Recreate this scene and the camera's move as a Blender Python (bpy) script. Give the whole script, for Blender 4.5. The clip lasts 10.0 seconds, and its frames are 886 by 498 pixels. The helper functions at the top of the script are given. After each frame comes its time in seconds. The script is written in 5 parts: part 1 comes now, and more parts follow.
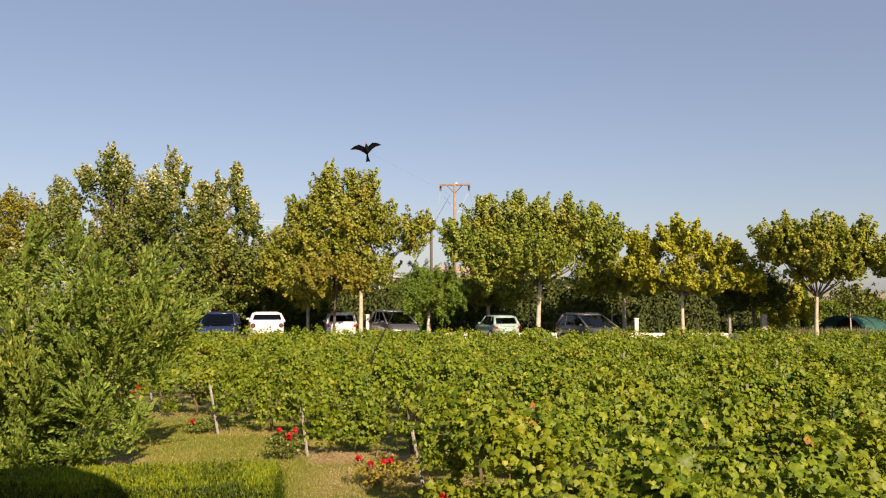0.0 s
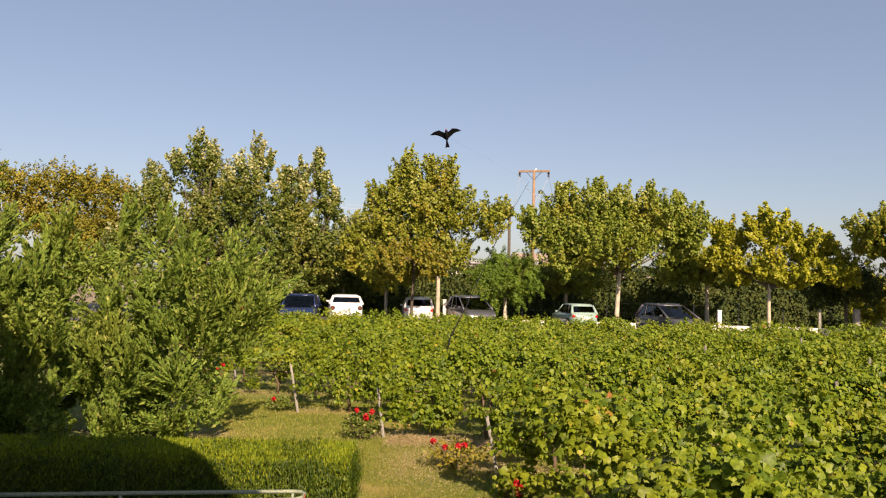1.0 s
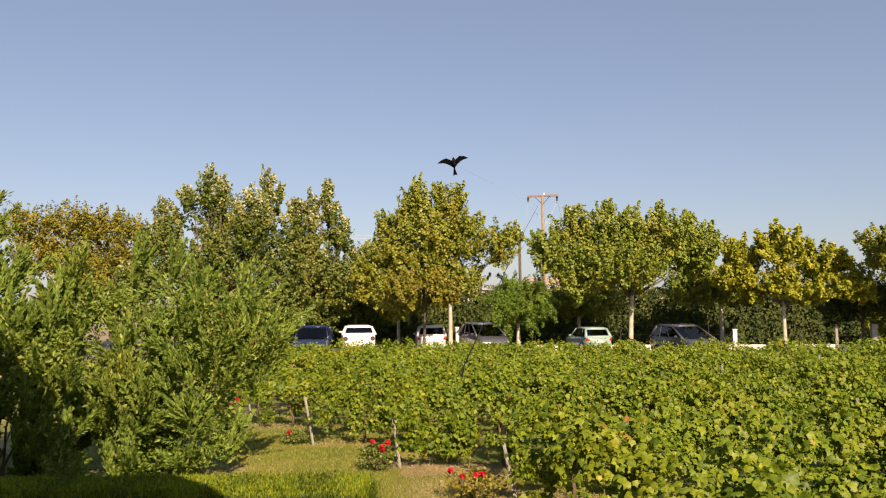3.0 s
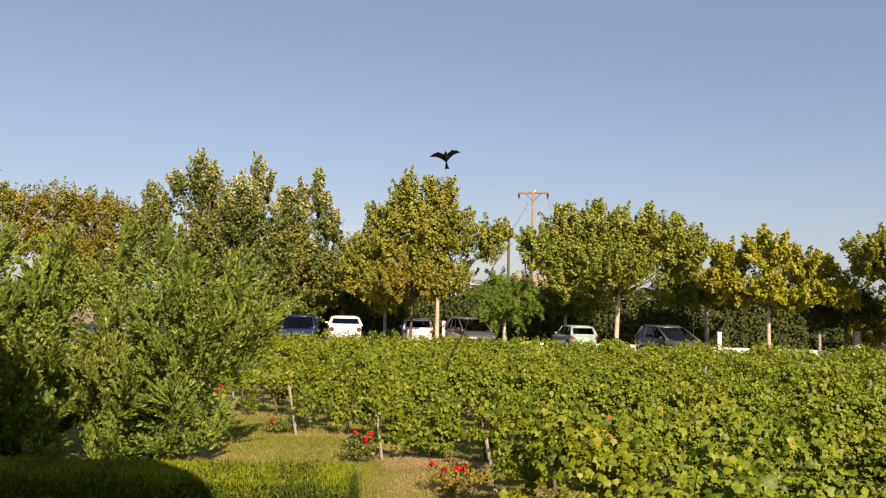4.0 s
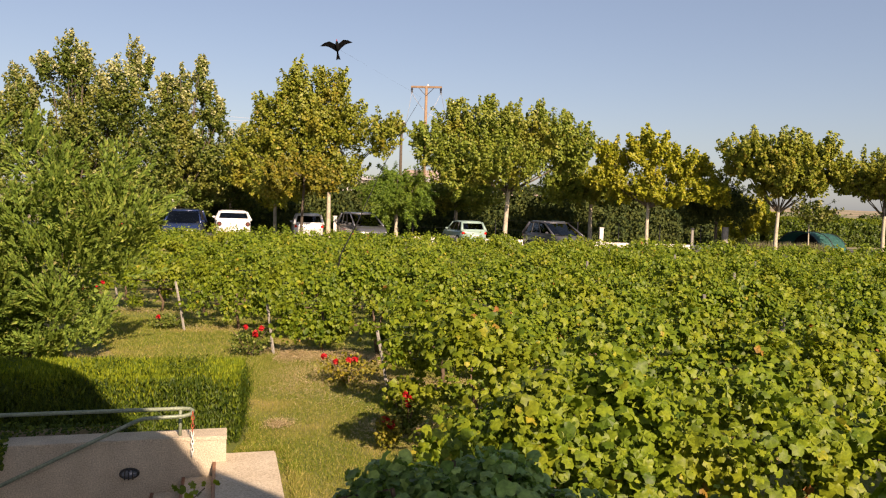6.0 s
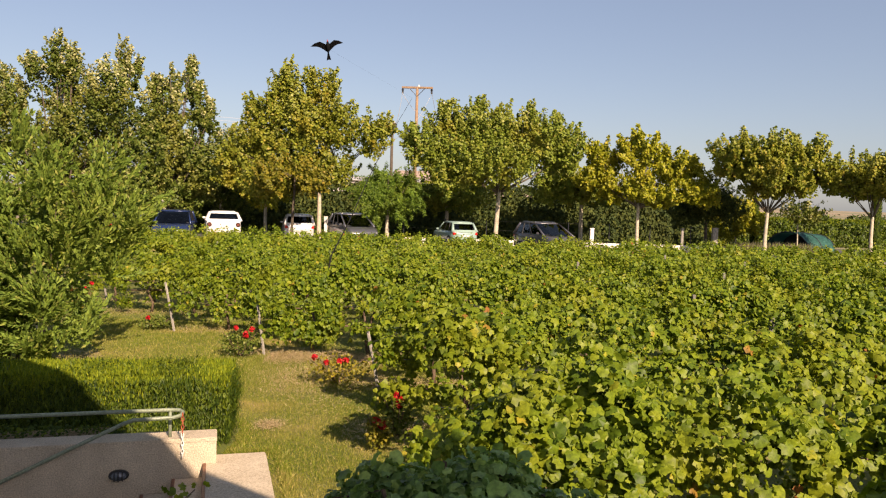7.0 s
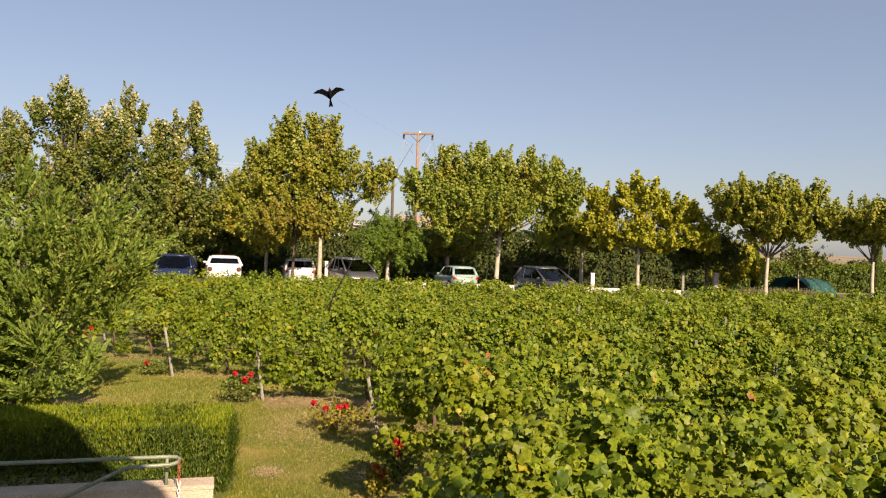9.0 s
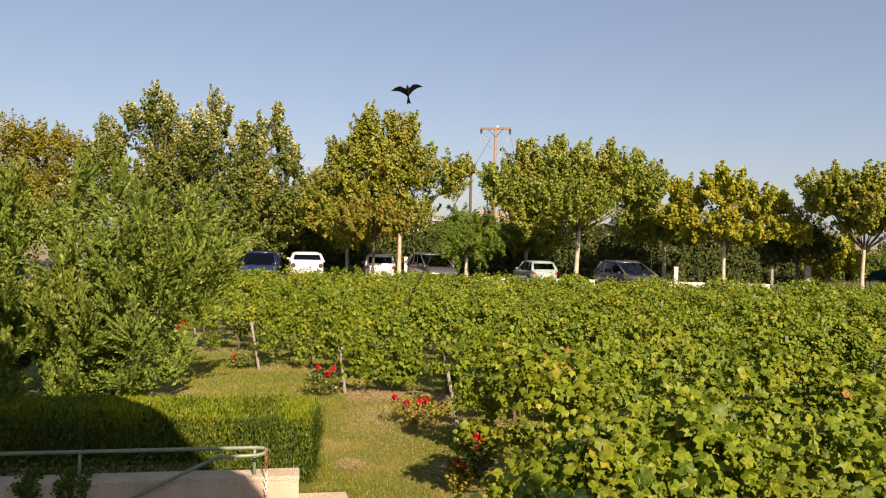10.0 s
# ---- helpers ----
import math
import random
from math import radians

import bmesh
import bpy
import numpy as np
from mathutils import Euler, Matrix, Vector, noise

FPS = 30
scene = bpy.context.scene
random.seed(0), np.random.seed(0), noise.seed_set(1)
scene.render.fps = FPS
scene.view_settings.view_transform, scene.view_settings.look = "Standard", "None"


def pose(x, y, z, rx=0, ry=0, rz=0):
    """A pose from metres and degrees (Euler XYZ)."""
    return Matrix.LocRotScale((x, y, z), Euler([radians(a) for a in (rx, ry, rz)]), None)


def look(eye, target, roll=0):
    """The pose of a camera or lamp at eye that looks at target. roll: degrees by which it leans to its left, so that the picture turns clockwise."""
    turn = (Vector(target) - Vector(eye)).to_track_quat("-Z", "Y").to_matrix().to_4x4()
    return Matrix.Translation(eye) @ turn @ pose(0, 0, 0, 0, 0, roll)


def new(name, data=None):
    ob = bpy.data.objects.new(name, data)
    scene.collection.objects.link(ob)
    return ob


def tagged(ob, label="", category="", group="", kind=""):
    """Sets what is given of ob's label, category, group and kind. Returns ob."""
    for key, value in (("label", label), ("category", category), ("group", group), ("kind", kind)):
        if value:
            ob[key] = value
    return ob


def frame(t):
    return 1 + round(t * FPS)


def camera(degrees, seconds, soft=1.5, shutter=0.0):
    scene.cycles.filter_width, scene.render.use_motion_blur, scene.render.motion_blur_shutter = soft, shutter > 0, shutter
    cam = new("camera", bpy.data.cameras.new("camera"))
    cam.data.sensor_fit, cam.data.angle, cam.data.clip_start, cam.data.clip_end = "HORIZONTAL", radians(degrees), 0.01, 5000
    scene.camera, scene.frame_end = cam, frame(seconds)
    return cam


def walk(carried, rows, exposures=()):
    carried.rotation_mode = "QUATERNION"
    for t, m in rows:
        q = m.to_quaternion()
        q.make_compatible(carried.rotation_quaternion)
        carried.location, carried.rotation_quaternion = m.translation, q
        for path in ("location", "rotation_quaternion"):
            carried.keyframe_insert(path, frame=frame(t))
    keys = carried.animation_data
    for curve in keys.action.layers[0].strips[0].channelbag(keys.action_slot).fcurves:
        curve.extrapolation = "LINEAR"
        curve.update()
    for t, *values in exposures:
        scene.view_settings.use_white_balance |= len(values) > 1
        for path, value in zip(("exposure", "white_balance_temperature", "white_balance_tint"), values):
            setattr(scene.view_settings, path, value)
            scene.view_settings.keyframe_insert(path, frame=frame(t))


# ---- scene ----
# ---- camera ----
cam = camera(59.0, 10.0, soft=1.15)
EYE = 3.3
ROWS = [
    (0.0, 93.705, -0.025, 1.736),
    (0.5, 93.370, -1.078, 3.497),
    (1.0, 92.620, -1.342, 7.356),
    (1.5, 94.251, -0.739, 11.893),
    (2.0, 96.929, 0.283, 11.602),
    (2.5, 95.708, 1.095, 9.231),
    (2.7, 94.615, 1.040, 8.487),
    (3.8, 94.760, -1.295, 8.138),
    (4.0, 94.182, -1.423, 7.300),
    (4.5, 90.825, -1.489, 4.079),
    (5.0, 87.895, -1.472, 1.396),
    (5.5, 86.939, -1.698, 0.091),
    (6.0, 86.750, -1.797, -0.585),
    (7.5, 86.951, -1.930, -1.629),
    (8.0, 87.670, -2.134, -2.210),
    (8.5, 88.822, -2.156, -2.597),
    (9.0, 90.085, -1.847, -1.211),
    (9.5, 89.687, -1.457, 2.680),
    (10.0, 89.567, -1.321, 4.530),
]
walk(cam, [(t, pose(0, 0, EYE, rx, ry, rz)) for t, rx, ry, rz in ROWS], exposures=((0.0, 0.92, 7100, 23.0), (10.0, 0.92, 7100, 23.0)))

# ---- light ----
SUN_EL, SUN_AZ = 33.0, 154.1
world = bpy.data.worlds.new("sky")
scene.world = world
world.use_nodes = True
wt = world.node_tree
sky = wt.nodes.new("ShaderNodeTexSky")
sky.sky_type, sky.sun_disc = "NISHITA", False
sky.sun_elevation, sky.sun_rotation = radians(SUN_EL), radians(SUN_AZ)
sky.altitude, sky.air_density, sky.dust_density, sky.ozone_density = 100, 1.0, 1.2, 1.5
bg = wt.nodes["Background"]
haze = wt.nodes.new("ShaderNodeMix")  # an even evening haze over the whole sky
haze.data_type = "RGBA"
haze.inputs[0].default_value = 0.35
haze.inputs[7].default_value = (2.35, 3.2, 4.25, 1)
wt.links.new(sky.outputs[0], haze.inputs[6])
wt.links.new(haze.outputs[2], bg.inputs[0])
bg.inputs[1].default_value = 0.069

sun_dir = Vector((math.sin(radians(SUN_AZ)) * math.cos(radians(SUN_EL)),
                  math.cos(radians(SUN_AZ)) * math.cos(radians(SUN_EL)), math.sin(radians(SUN_EL))))
sun = new("sun", bpy.data.lights.new("sun", "SUN"))
sun.data.energy, sun.data.angle, sun.data.color = 4.9, radians(0.5), (1.0, 0.84, 0.62)
sun.matrix_world = look(sun_dir * 60, (0, 0, 0))


# ---- materials ----
def material(name):
    m = bpy.data.materials.new(name)
    m.use_nodes = True
    nt = m.node_tree
    return m, nt, nt.nodes["Principled BSDF"]


def ramp_node(nt, stops):
    n = nt.nodes.new("ShaderNodeValToRGB")
    e = n.color_ramp.elements
    while len(e) < len(stops):
        e.new(0.5)
    for el, (p, c) in zip(e, stops):
        el.position, el.color = p, (*c, 1)
    return n


def noise_node(nt, scale, detail=4, rough=0.6, space="Object"):
    co = nt.nodes.new("ShaderNodeTexCoord") if space == "Object" else nt.nodes.new("ShaderNodeNewGeometry")
    n = nt.nodes.new("ShaderNodeTexNoise")
    n.inputs["Scale"].default_value, n.inputs["Detail"].default_value, n.inputs["Roughness"].default_value = scale, detail, rough
    nt.links.new(co.outputs["Object" if space == "Object" else "Position"], n.inputs["Vector"])
    return n


def mix_rgb(nt, a, b, fac, mode="MIX"):
    n = nt.nodes.new("ShaderNodeMix")
    n.data_type, n.blend_type = "RGBA", mode
    for sock, v in ((n.inputs[0], fac), (n.inputs[6], a), (n.inputs[7], b)):
        if hasattr(v, "links"):
            nt.links.new(v, sock)
        elif isinstance(v, tuple):
            sock.default_value = (*v, 1)
        else:
            sock.default_value = v
    return n.outputs[2]


def leaf_material(name, stops, rough=0.5, through_light=0.35, patch=0.25, patch_colour=(0.28, 0.24, 0.03), patch_scale=0.5):
    """Leaves: a colour for each leaf, patches of turning leaves, light through the blade."""
    m, nt, p = material(name)
    geo = nt.nodes.new("ShaderNodeNewGeometry")
    r = ramp_node(nt, stops)
    nt.links.new(geo.outputs["Random Per Island"], r.inputs[0])
    n = noise_node(nt, patch_scale, 3, 0.6, "World")
    n2 = ramp_node(nt, [(0.5, (0, 0, 0)), (0.72, (patch, patch, patch))])
    nt.links.new(n.outputs[0], n2.inputs[0])
    col = mix_rgb(nt, r.outputs[0], patch_colour, n2.outputs[0])
    fine = noise_node(nt, 30, 3, 0.7, "World")
    fr = ramp_node(nt, [(0.32, (0.6, 0.62, 0.6)), (0.68, (1.3, 1.26, 1.15))])
    nt.links.new(fine.outputs[0], fr.inputs[0])
    col = mix_rgb(nt, col, fr.outputs[0], 1.0, "MULTIPLY")
    nt.links.new(col, p.inputs["Base Color"])
    p.inputs["Roughness"].default_value = rough
    p.inputs["Specular IOR Level"].default_value = 0.27
    tr = nt.nodes.new("ShaderNodeBsdfTranslucent")
    tc = mix_rgb(nt, col, (1.0, 1.05, 0.35), 1.0, "MULTIPLY")
    nt.links.new(tc, tr.inputs[0])
    mx = nt.nodes.new("ShaderNodeMixShader")
    mx.inputs[0].default_value = through_light
    nt.links.new(p.outputs[0], mx.inputs[1])
    nt.links.new(tr.outputs[0], mx.inputs[2])
    nt.links.new(mx.outputs[0], nt.nodes["Material Output"].inputs[0])
    return m


def rough_material(name, a, b, scale=6, rough=0.85, bump=0.3, fine=40, metal=0.0, c=None):
    """A surface with broad stains and a fine grain in colour and relief."""
    m, nt, p = material(name)
    n = noise_node(nt, scale, 5, 0.65)
    stops = [(0.3, a), (0.7, b)] if c is None else [(0.25, a), (0.5, b), (0.75, c)]
    r = ramp_node(nt, stops)
    nt.links.new(n.outputs[0], r.inputs[0])
    f = noise_node(nt, fine, 6, 0.7)
    fr = ramp_node(nt, [(0.32, (0.55, 0.55, 0.55)), (0.68, (1.25, 1.25, 1.25))])
    nt.links.new(f.outputs[0], fr.inputs[0])
    nt.links.new(mix_rgb(nt, r.outputs[0], fr.outputs[0], 1.0, "MULTIPLY"), p.inputs["Base Color"])
    p.inputs["Roughness"].default_value, p.inputs["Metallic"].default_value = rough, metal
    b_ = nt.nodes.new("ShaderNodeBump")
    b_.inputs["Strength"].default_value, b_.inputs["Distance"].default_value = bump, 0.02
    nt.links.new(f.outputs[0], b_.inputs["Height"])
    nt.links.new(b_.outputs[0], p.inputs["Normal"])
    return m


def paint(name, colour, rough=0.3, metal=0.0, coat=0.6):
    m, nt, p = material(name)
    n = noise_node(nt, 5, 4)
    r = ramp_node(nt, [(0.3, tuple(0.9 * v for v in colour)), (0.7, colour)])
    nt.links.new(n.outputs[0], r.inputs[0])
    nt.links.new(r.outputs[0], p.inputs["Base Color"])
    p.inputs["Roughness"].default_value, p.inputs["Metallic"].default_value = rough, metal
    p.inputs["Coat Weight"].default_value = coat
    return m


VINE_STOPS = [(0.0, (0.065, 0.12, 0.010)), (0.4, (0.138, 0.205, 0.014)), (0.8, (0.192, 0.26, 0.018)),
              (0.972, (0.23, 0.285, 0.022)), (0.995, (0.38, 0.35, 0.04)), (1.0, (0.26, 0.08, 0.03))]
VINE = leaf_material("vine_leaf", VINE_STOPS, through_light=0.33, patch=0.45, patch_colour=(0.33, 0.31, 0.022), patch_scale=0.55)
PLANE = leaf_material("plane_leaf", [(0.0, (0.13, 0.19, 0.022)), (0.5, (0.18, 0.24, 0.03)), (0.92, (0.235, 0.28, 0.04)),
                                     (1.0, (0.32, 0.29, 0.06))], through_light=0.25, patch=0.4, patch_colour=(0.36, 0.26, 0.03))
PLANE_GOLD = leaf_material("turning_leaf", [(0.0, (0.18, 0.21, 0.013)), (0.5, (0.265, 0.29, 0.018)), (0.88, (0.35, 0.35, 0.024)),
                                            (1.0, (0.46, 0.38, 0.04))], through_light=0.24, patch=0.5, patch_colour=(0.40, 0.35, 0.03))
PLANE_BRONZE = leaf_material("bronze_leaf", [(0.0, (0.11, 0.125, 0.014)), (0.5, (0.18, 0.18, 0.018)), (0.9, (0.26, 0.225, 0.028)), (1.0, (0.36, 0.26, 0.04))],
                             through_light=0.24, patch=0.5, patch_colour=(0.34, 0.25, 0.03))
PLANE_OLIVE = leaf_material("olive_turning_leaf", [(0.0, (0.15, 0.19, 0.02)), (0.5, (0.205, 0.24, 0.026)), (0.92, (0.275, 0.285, 0.036)), (1.0, (0.36, 0.27, 0.05))],
                            through_light=0.24, patch=0.5, patch_colour=(0.36, 0.25, 0.03))
PLANE_PALE = leaf_material("pale_leaf", [(0.0, (0.06, 0.10, 0.014)), (0.5, (0.105, 0.15, 0.022)), (0.85, (0.165, 0.2, 0.038)),
                                         (1.0, (0.26, 0.27, 0.08))], through_light=0.24, patch=0.4, patch_colour=(0.34, 0.27, 0.05))
# paler leaf colours for the upper shoot tips
PLANE_TIP = leaf_material("plane_tip_leaf", [(0.0, (0.18, 0.23, 0.03)), (0.6, (0.25, 0.29, 0.05)), (1.0, (0.36, 0.37, 0.11))], through_light=0.25, patch=0.3)
PALE_TIP = leaf_material("pale_tip_leaf", [(0.0, (0.22, 0.25, 0.07)), (0.5, (0.36, 0.37, 0.16)), (1.0, (0.56, 0.54, 0.34))], through_light=0.25, patch=0.3)
TIP_LEAF = {PLANE: PLANE_TIP, PLANE_OLIVE: PLANE_TIP, PLANE_PALE: PALE_TIP}
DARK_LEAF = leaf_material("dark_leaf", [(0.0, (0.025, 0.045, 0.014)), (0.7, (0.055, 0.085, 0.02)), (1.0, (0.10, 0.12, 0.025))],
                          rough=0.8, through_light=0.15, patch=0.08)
LAUREL = leaf_material("laurel_leaf", [(0.0, (0.10, 0.165, 0.03)), (0.5, (0.15, 0.235, 0.036)), (0.9, (0.225, 0.31, 0.052)),
                                       (1.0, (0.34, 0.36, 0.10))], rough=0.62, through_light=0.25, patch=0.3)
BRIGHT_LEAF = leaf_material("robinia_leaf", [(0.0, (0.075, 0.145, 0.018)), (0.6, (0.125, 0.22, 0.024)), (1.0, (0.2, 0.285, 0.035))], patch=0.2)
BOX_LEAF = leaf_material("clipped_hedge_leaf", [(0.0, (0.025, 0.055, 0.008)), (0.6, (0.075, 0.125, 0.011)), (1.0, (0.155, 0.21, 0.016))],
                         patch=0.15)
# yellower, lighter leaf colour that paints the sun onto clipped hedge tops
SUNLIT_SHOOT = leaf_material("sunlit_hedge_shoot", [(0.0, (0.12, 0.185, 0.016)), (0.6, (0.215, 0.28, 0.02)), (1.0, (0.33, 0.37, 0.026))], patch=0.1)
IVY = leaf_material("ivy_leaf", [(0.0, (0.13, 0.24, 0.08)), (0.6, (0.21, 0.35, 0.11)), (1.0, (0.32, 0.46, 0.14))], rough=0.4, through_light=0.3)
GRASS = leaf_material("grass_blade", [(0.0, (0.12, 0.175, 0.016)), (0.6, (0.21, 0.25, 0.03)), (1.0, (0.46, 0.39, 0.15))], patch=0.6,
                      patch_colour=(0.50, 0.38, 0.16), patch_scale=0.45)
PETAL = leaf_material("rose_petal", [(0.0, (0.45, 0.01, 0.015)), (0.7, (0.62, 0.02, 0.03)), (1.0, (0.7, 0.08, 0.08))], patch=0.0)
BARK = rough_material("plane_bark", (0.24, 0.20, 0.145), (0.47, 0.42, 0.32), 5, c=(0.60, 0.55, 0.43))
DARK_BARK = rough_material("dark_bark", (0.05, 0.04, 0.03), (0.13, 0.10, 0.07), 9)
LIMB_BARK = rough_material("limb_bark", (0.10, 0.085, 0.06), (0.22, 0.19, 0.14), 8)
VINE_WOOD = rough_material("vine_wood", (0.07, 0.045, 0.03), (0.2, 0.14, 0.09), 14)
CONCRETE = rough_material("concrete_post", (0.2, 0.19, 0.17), (0.36, 0.34, 0.30), 9)
STAKE = rough_material("weathered_stake", (0.12, 0.115, 0.10), (0.24, 0.23, 0.21), 9)
STUCCO = rough_material("pebbled_render", (0.52, 0.44, 0.33), (0.70, 0.60, 0.46), 2.5, bump=1.0, fine=60)
SLAB = rough_material("concrete_slab", (0.46, 0.385, 0.28), (0.58, 0.50, 0.38), 3, bump=0.4, fine=50)
NOSING = rough_material("brown_tile", (0.17, 0.075, 0.04), (0.26, 0.12, 0.07), 8, rough=0.5)
GREEN_RAIL = rough_material("green_rail_paint", (0.17, 0.21, 0.15), (0.26, 0.30, 0.21), 8, rough=0.4, bump=0.1)
RUST = rough_material("rust", (0.25, 0.05, 0.02), (0.4, 0.10, 0.05), 20)
WHITE = rough_material("white_paint", (0.68, 0.66, 0.62), (0.82, 0.8, 0.76), 4, bump=0.1)
WALL_WHITE = rough_material("far_white_wall", (0.5, 0.47, 0.44), (0.62, 0.59, 0.56), 0.6, bump=0.1)
ROOF_TILE = rough_material("clay_tile", (0.30, 0.22, 0.17), (0.42, 0.33, 0.27), 2)
SOIL = rough_material("dry_soil", (0.16, 0.11, 0.06), (0.30, 0.22, 0.12), 0.8, c=(0.14, 0.14, 0.05))
ASPHALT = rough_material("grey_asphalt", (0.07, 0.068, 0.062), (0.12, 0.115, 0.10), 1.5)
POLE_WOOD = rough_material("pole_wood", (0.20, 0.13, 0.08), (0.33, 0.22, 0.14), 5)
BLACK = paint("black_plastic", (0.012, 0.012, 0.013), 0.5, coat=0.1)
DARK_METAL = paint("dark_metal", (0.02, 0.022, 0.03), 0.6, 0.0, 0.0)
WIRE = paint("cable", (0.7, 0.7, 0.72), 0.5, 0.2, 0.0)
CHROME = paint("wheel_alloy", (0.45, 0.45, 0.46), 0.3, 0.9, 0.2)
RUBBER = paint("tyre_rubber", (0.02, 0.02, 0.02), 0.85, 0.0, 0.0)
RED_LENS = paint("red_lens", (0.5, 0.015, 0.01), 0.15)
DARK_LENS = paint("smoked_red_lens", (0.16, 0.05, 0.035), 0.2)
CLEAR_LENS = paint("clear_lens", (0.7, 0.7, 0.68), 0.1, 0.3)
KITE_CLOTH = paint("black_nylon", (0.008, 0.008, 0.009), 0.7, 0, 0)
RED_CLOTH = paint("red_nylon", (0.4, 0.02, 0.02), 0.7, 0, 0)
TENT_CLOTH = rough_material("green_awning_cloth", (0.03, 0.13, 0.11), (0.05, 0.19, 0.16), 2, rough=0.6, bump=0.1)
SLAT_METAL = rough_material("grey_ribbed_soffit", (0.60, 0.61, 0.66), (0.72, 0.73, 0.78), 3, rough=0.5, bump=0.1)
KITE_CLOTH.node_tree.nodes["Principled BSDF"].inputs["Specular IOR Level"].default_value = 0.05
LAMP_GLASS = paint("lamp_glass", (0.10, 0.12, 0.15), 0.15)
PORCELAIN = paint("porcelain", (0.02, 0.02, 0.022), 0.25)


def glass_paint(name):
    """Tinted car glass: a clear pane with a mirror gloss on it."""
    m, nt, p = material(name)
    clear = nt.nodes.new("ShaderNodeBsdfTransparent")
    clear.inputs[0].default_value = (0.42, 0.47, 0.48, 1)
    gloss = nt.nodes.new("ShaderNodeBsdfGlossy")
    gloss.inputs["Roughness"].default_value = 0.03
    fres = nt.nodes.new("ShaderNodeFresnel")
    fres.inputs[0].default_value = 1.5
    mx = nt.nodes.new("ShaderNodeMixShader")
    nt.links.new(fres.outputs[0], mx.inputs[0])
    nt.links.new(clear.outputs[0], mx.inputs[1])
    nt.links.new(gloss.outputs[0], mx.inputs[2])
    nt.links.new(mx.outputs[0], nt.nodes["Material Output"].inputs[0])
    return m


HOUSE_GLASS = paint("dark_window_glass", (0.012, 0.016, 0.02), 0.05)
CAR_GLASS = glass_paint("tinted_glass")


def garden_ground():
    """Lawn that is green here and dried to straw there."""
    m, nt, p = material("lawn_ground")
    n = noise_node(nt, 0.45, 5, 0.65, "World")
    r = ramp_node(nt, [(0.42, (0.115, 0.145, 0.02)), (0.56, (0.19, 0.19, 0.045)), (0.68, (0.42, 0.31, 0.15))])
    nt.links.new(n.outputs[0], r.inputs[0])
    f = noise_node(nt, 25, 6, 0.8, "World")
    fr = ramp_node(nt, [(0.3, (0.4, 0.4, 0.36)), (0.7, (1.35, 1.35, 1.3))])
    nt.links.new(f.outputs[0], fr.inputs[0])
    nt.links.new(mix_rgb(nt, r.outputs[0], fr.outputs[0], 1.0, "MULTIPLY"), p.inputs["Base Color"])
    p.inputs["Roughness"].default_value = 0.9
    b_ = nt.nodes.new("ShaderNodeBump")
    b_.inputs["Strength"].default_value, b_.inputs["Distance"].default_value = 0.8, 0.03
    nt.links.new(f.outputs[0], b_.inputs["Height"])
    nt.links.new(b_.outputs[0], p.inputs["Normal"])
    return m


def field_ground():
    """Far farmland in strips of stubble, earth and green."""
    m, nt, p = material("far_fields")
    geo = nt.nodes.new("ShaderNodeNewGeometry")
    mp = nt.nodes.new("ShaderNodeMapping")
    mp.inputs["Scale"].default_value = (0.003, 0.012, 0.01)
    nt.links.new(geo.outputs["Position"], mp.inputs[0])
    v = nt.nodes.new("ShaderNodeTexVoronoi")
    v.inputs["Scale"].default_value = 1.0
    nt.links.new(mp.outputs[0], v.inputs["Vector"])
    sep = nt.nodes.new("ShaderNodeSeparateColor")
    nt.links.new(v.outputs["Color"], sep.inputs[0])
    r = ramp_node(nt, [(0.0, (0.30, 0.23, 0.15)), (0.4, (0.22, 0.18, 0.11)), (0.6, (0.13, 0.15, 0.07)), (1.0, (0.34, 0.26, 0.18))])
    nt.links.new(sep.outputs[0], r.inputs[0])
    nt.links.new(r.outputs[0], p.inputs["Base Color"])
    p.inputs["Roughness"].default_value = 0.95
    return m


LAWN, FIELD = garden_ground(), field_ground()


# ---- builders ----
def mesh_from(name, verts, faces, mats, parent=None, smooth=False):
    me = bpy.data.meshes.new(name)
    me.from_pydata([tuple(v) for v in verts], [], faces)
    for m in mats if isinstance(mats, (list, tuple)) else [mats]:
        me.materials.append(m)
    if smooth:
        me.shade_smooth()
    ob = new(name, me)
    ob.parent = parent
    return ob


def part(name, bm, mat, parent, label="", smooth=False):
    """Link a bmesh as one mesh object under a thing or a part."""
    me = bpy.data.meshes.new(name)
    bmesh.ops.recalc_face_normals(bm, faces=bm.faces)
    bm.to_mesh(me)
    bm.free()
    me.materials.append(mat)
    if smooth:
        me.shade_smooth()
    ob = new(name, me)
    ob.parent = parent
    return tagged(ob, label) if label else ob


def thing(name, m, label, category, group="", kind=""):
    ob = new(name)
    ob.matrix_basis = m
    ob.empty_display_size = 0.2
    return tagged(ob, label, category, group, kind)


def box(x0, x1, y0, y1, z0, z1, bevel=0.0, segments=2):
    bm = bmesh.new()
    bmesh.ops.create_cube(bm, size=1)
    for v in bm.verts:
        v.co = Vector(((x0 + x1) / 2 + v.co.x * (x1 - x0), (y0 + y1) / 2 + v.co.y * (y1 - y0), (z0 + z1) / 2 + v.co.z * (z1 - z0)))
    if bevel:
        bmesh.ops.bevel(bm, geom=bm.edges[:], offset=bevel, segments=segments, affect="EDGES")
    return bm


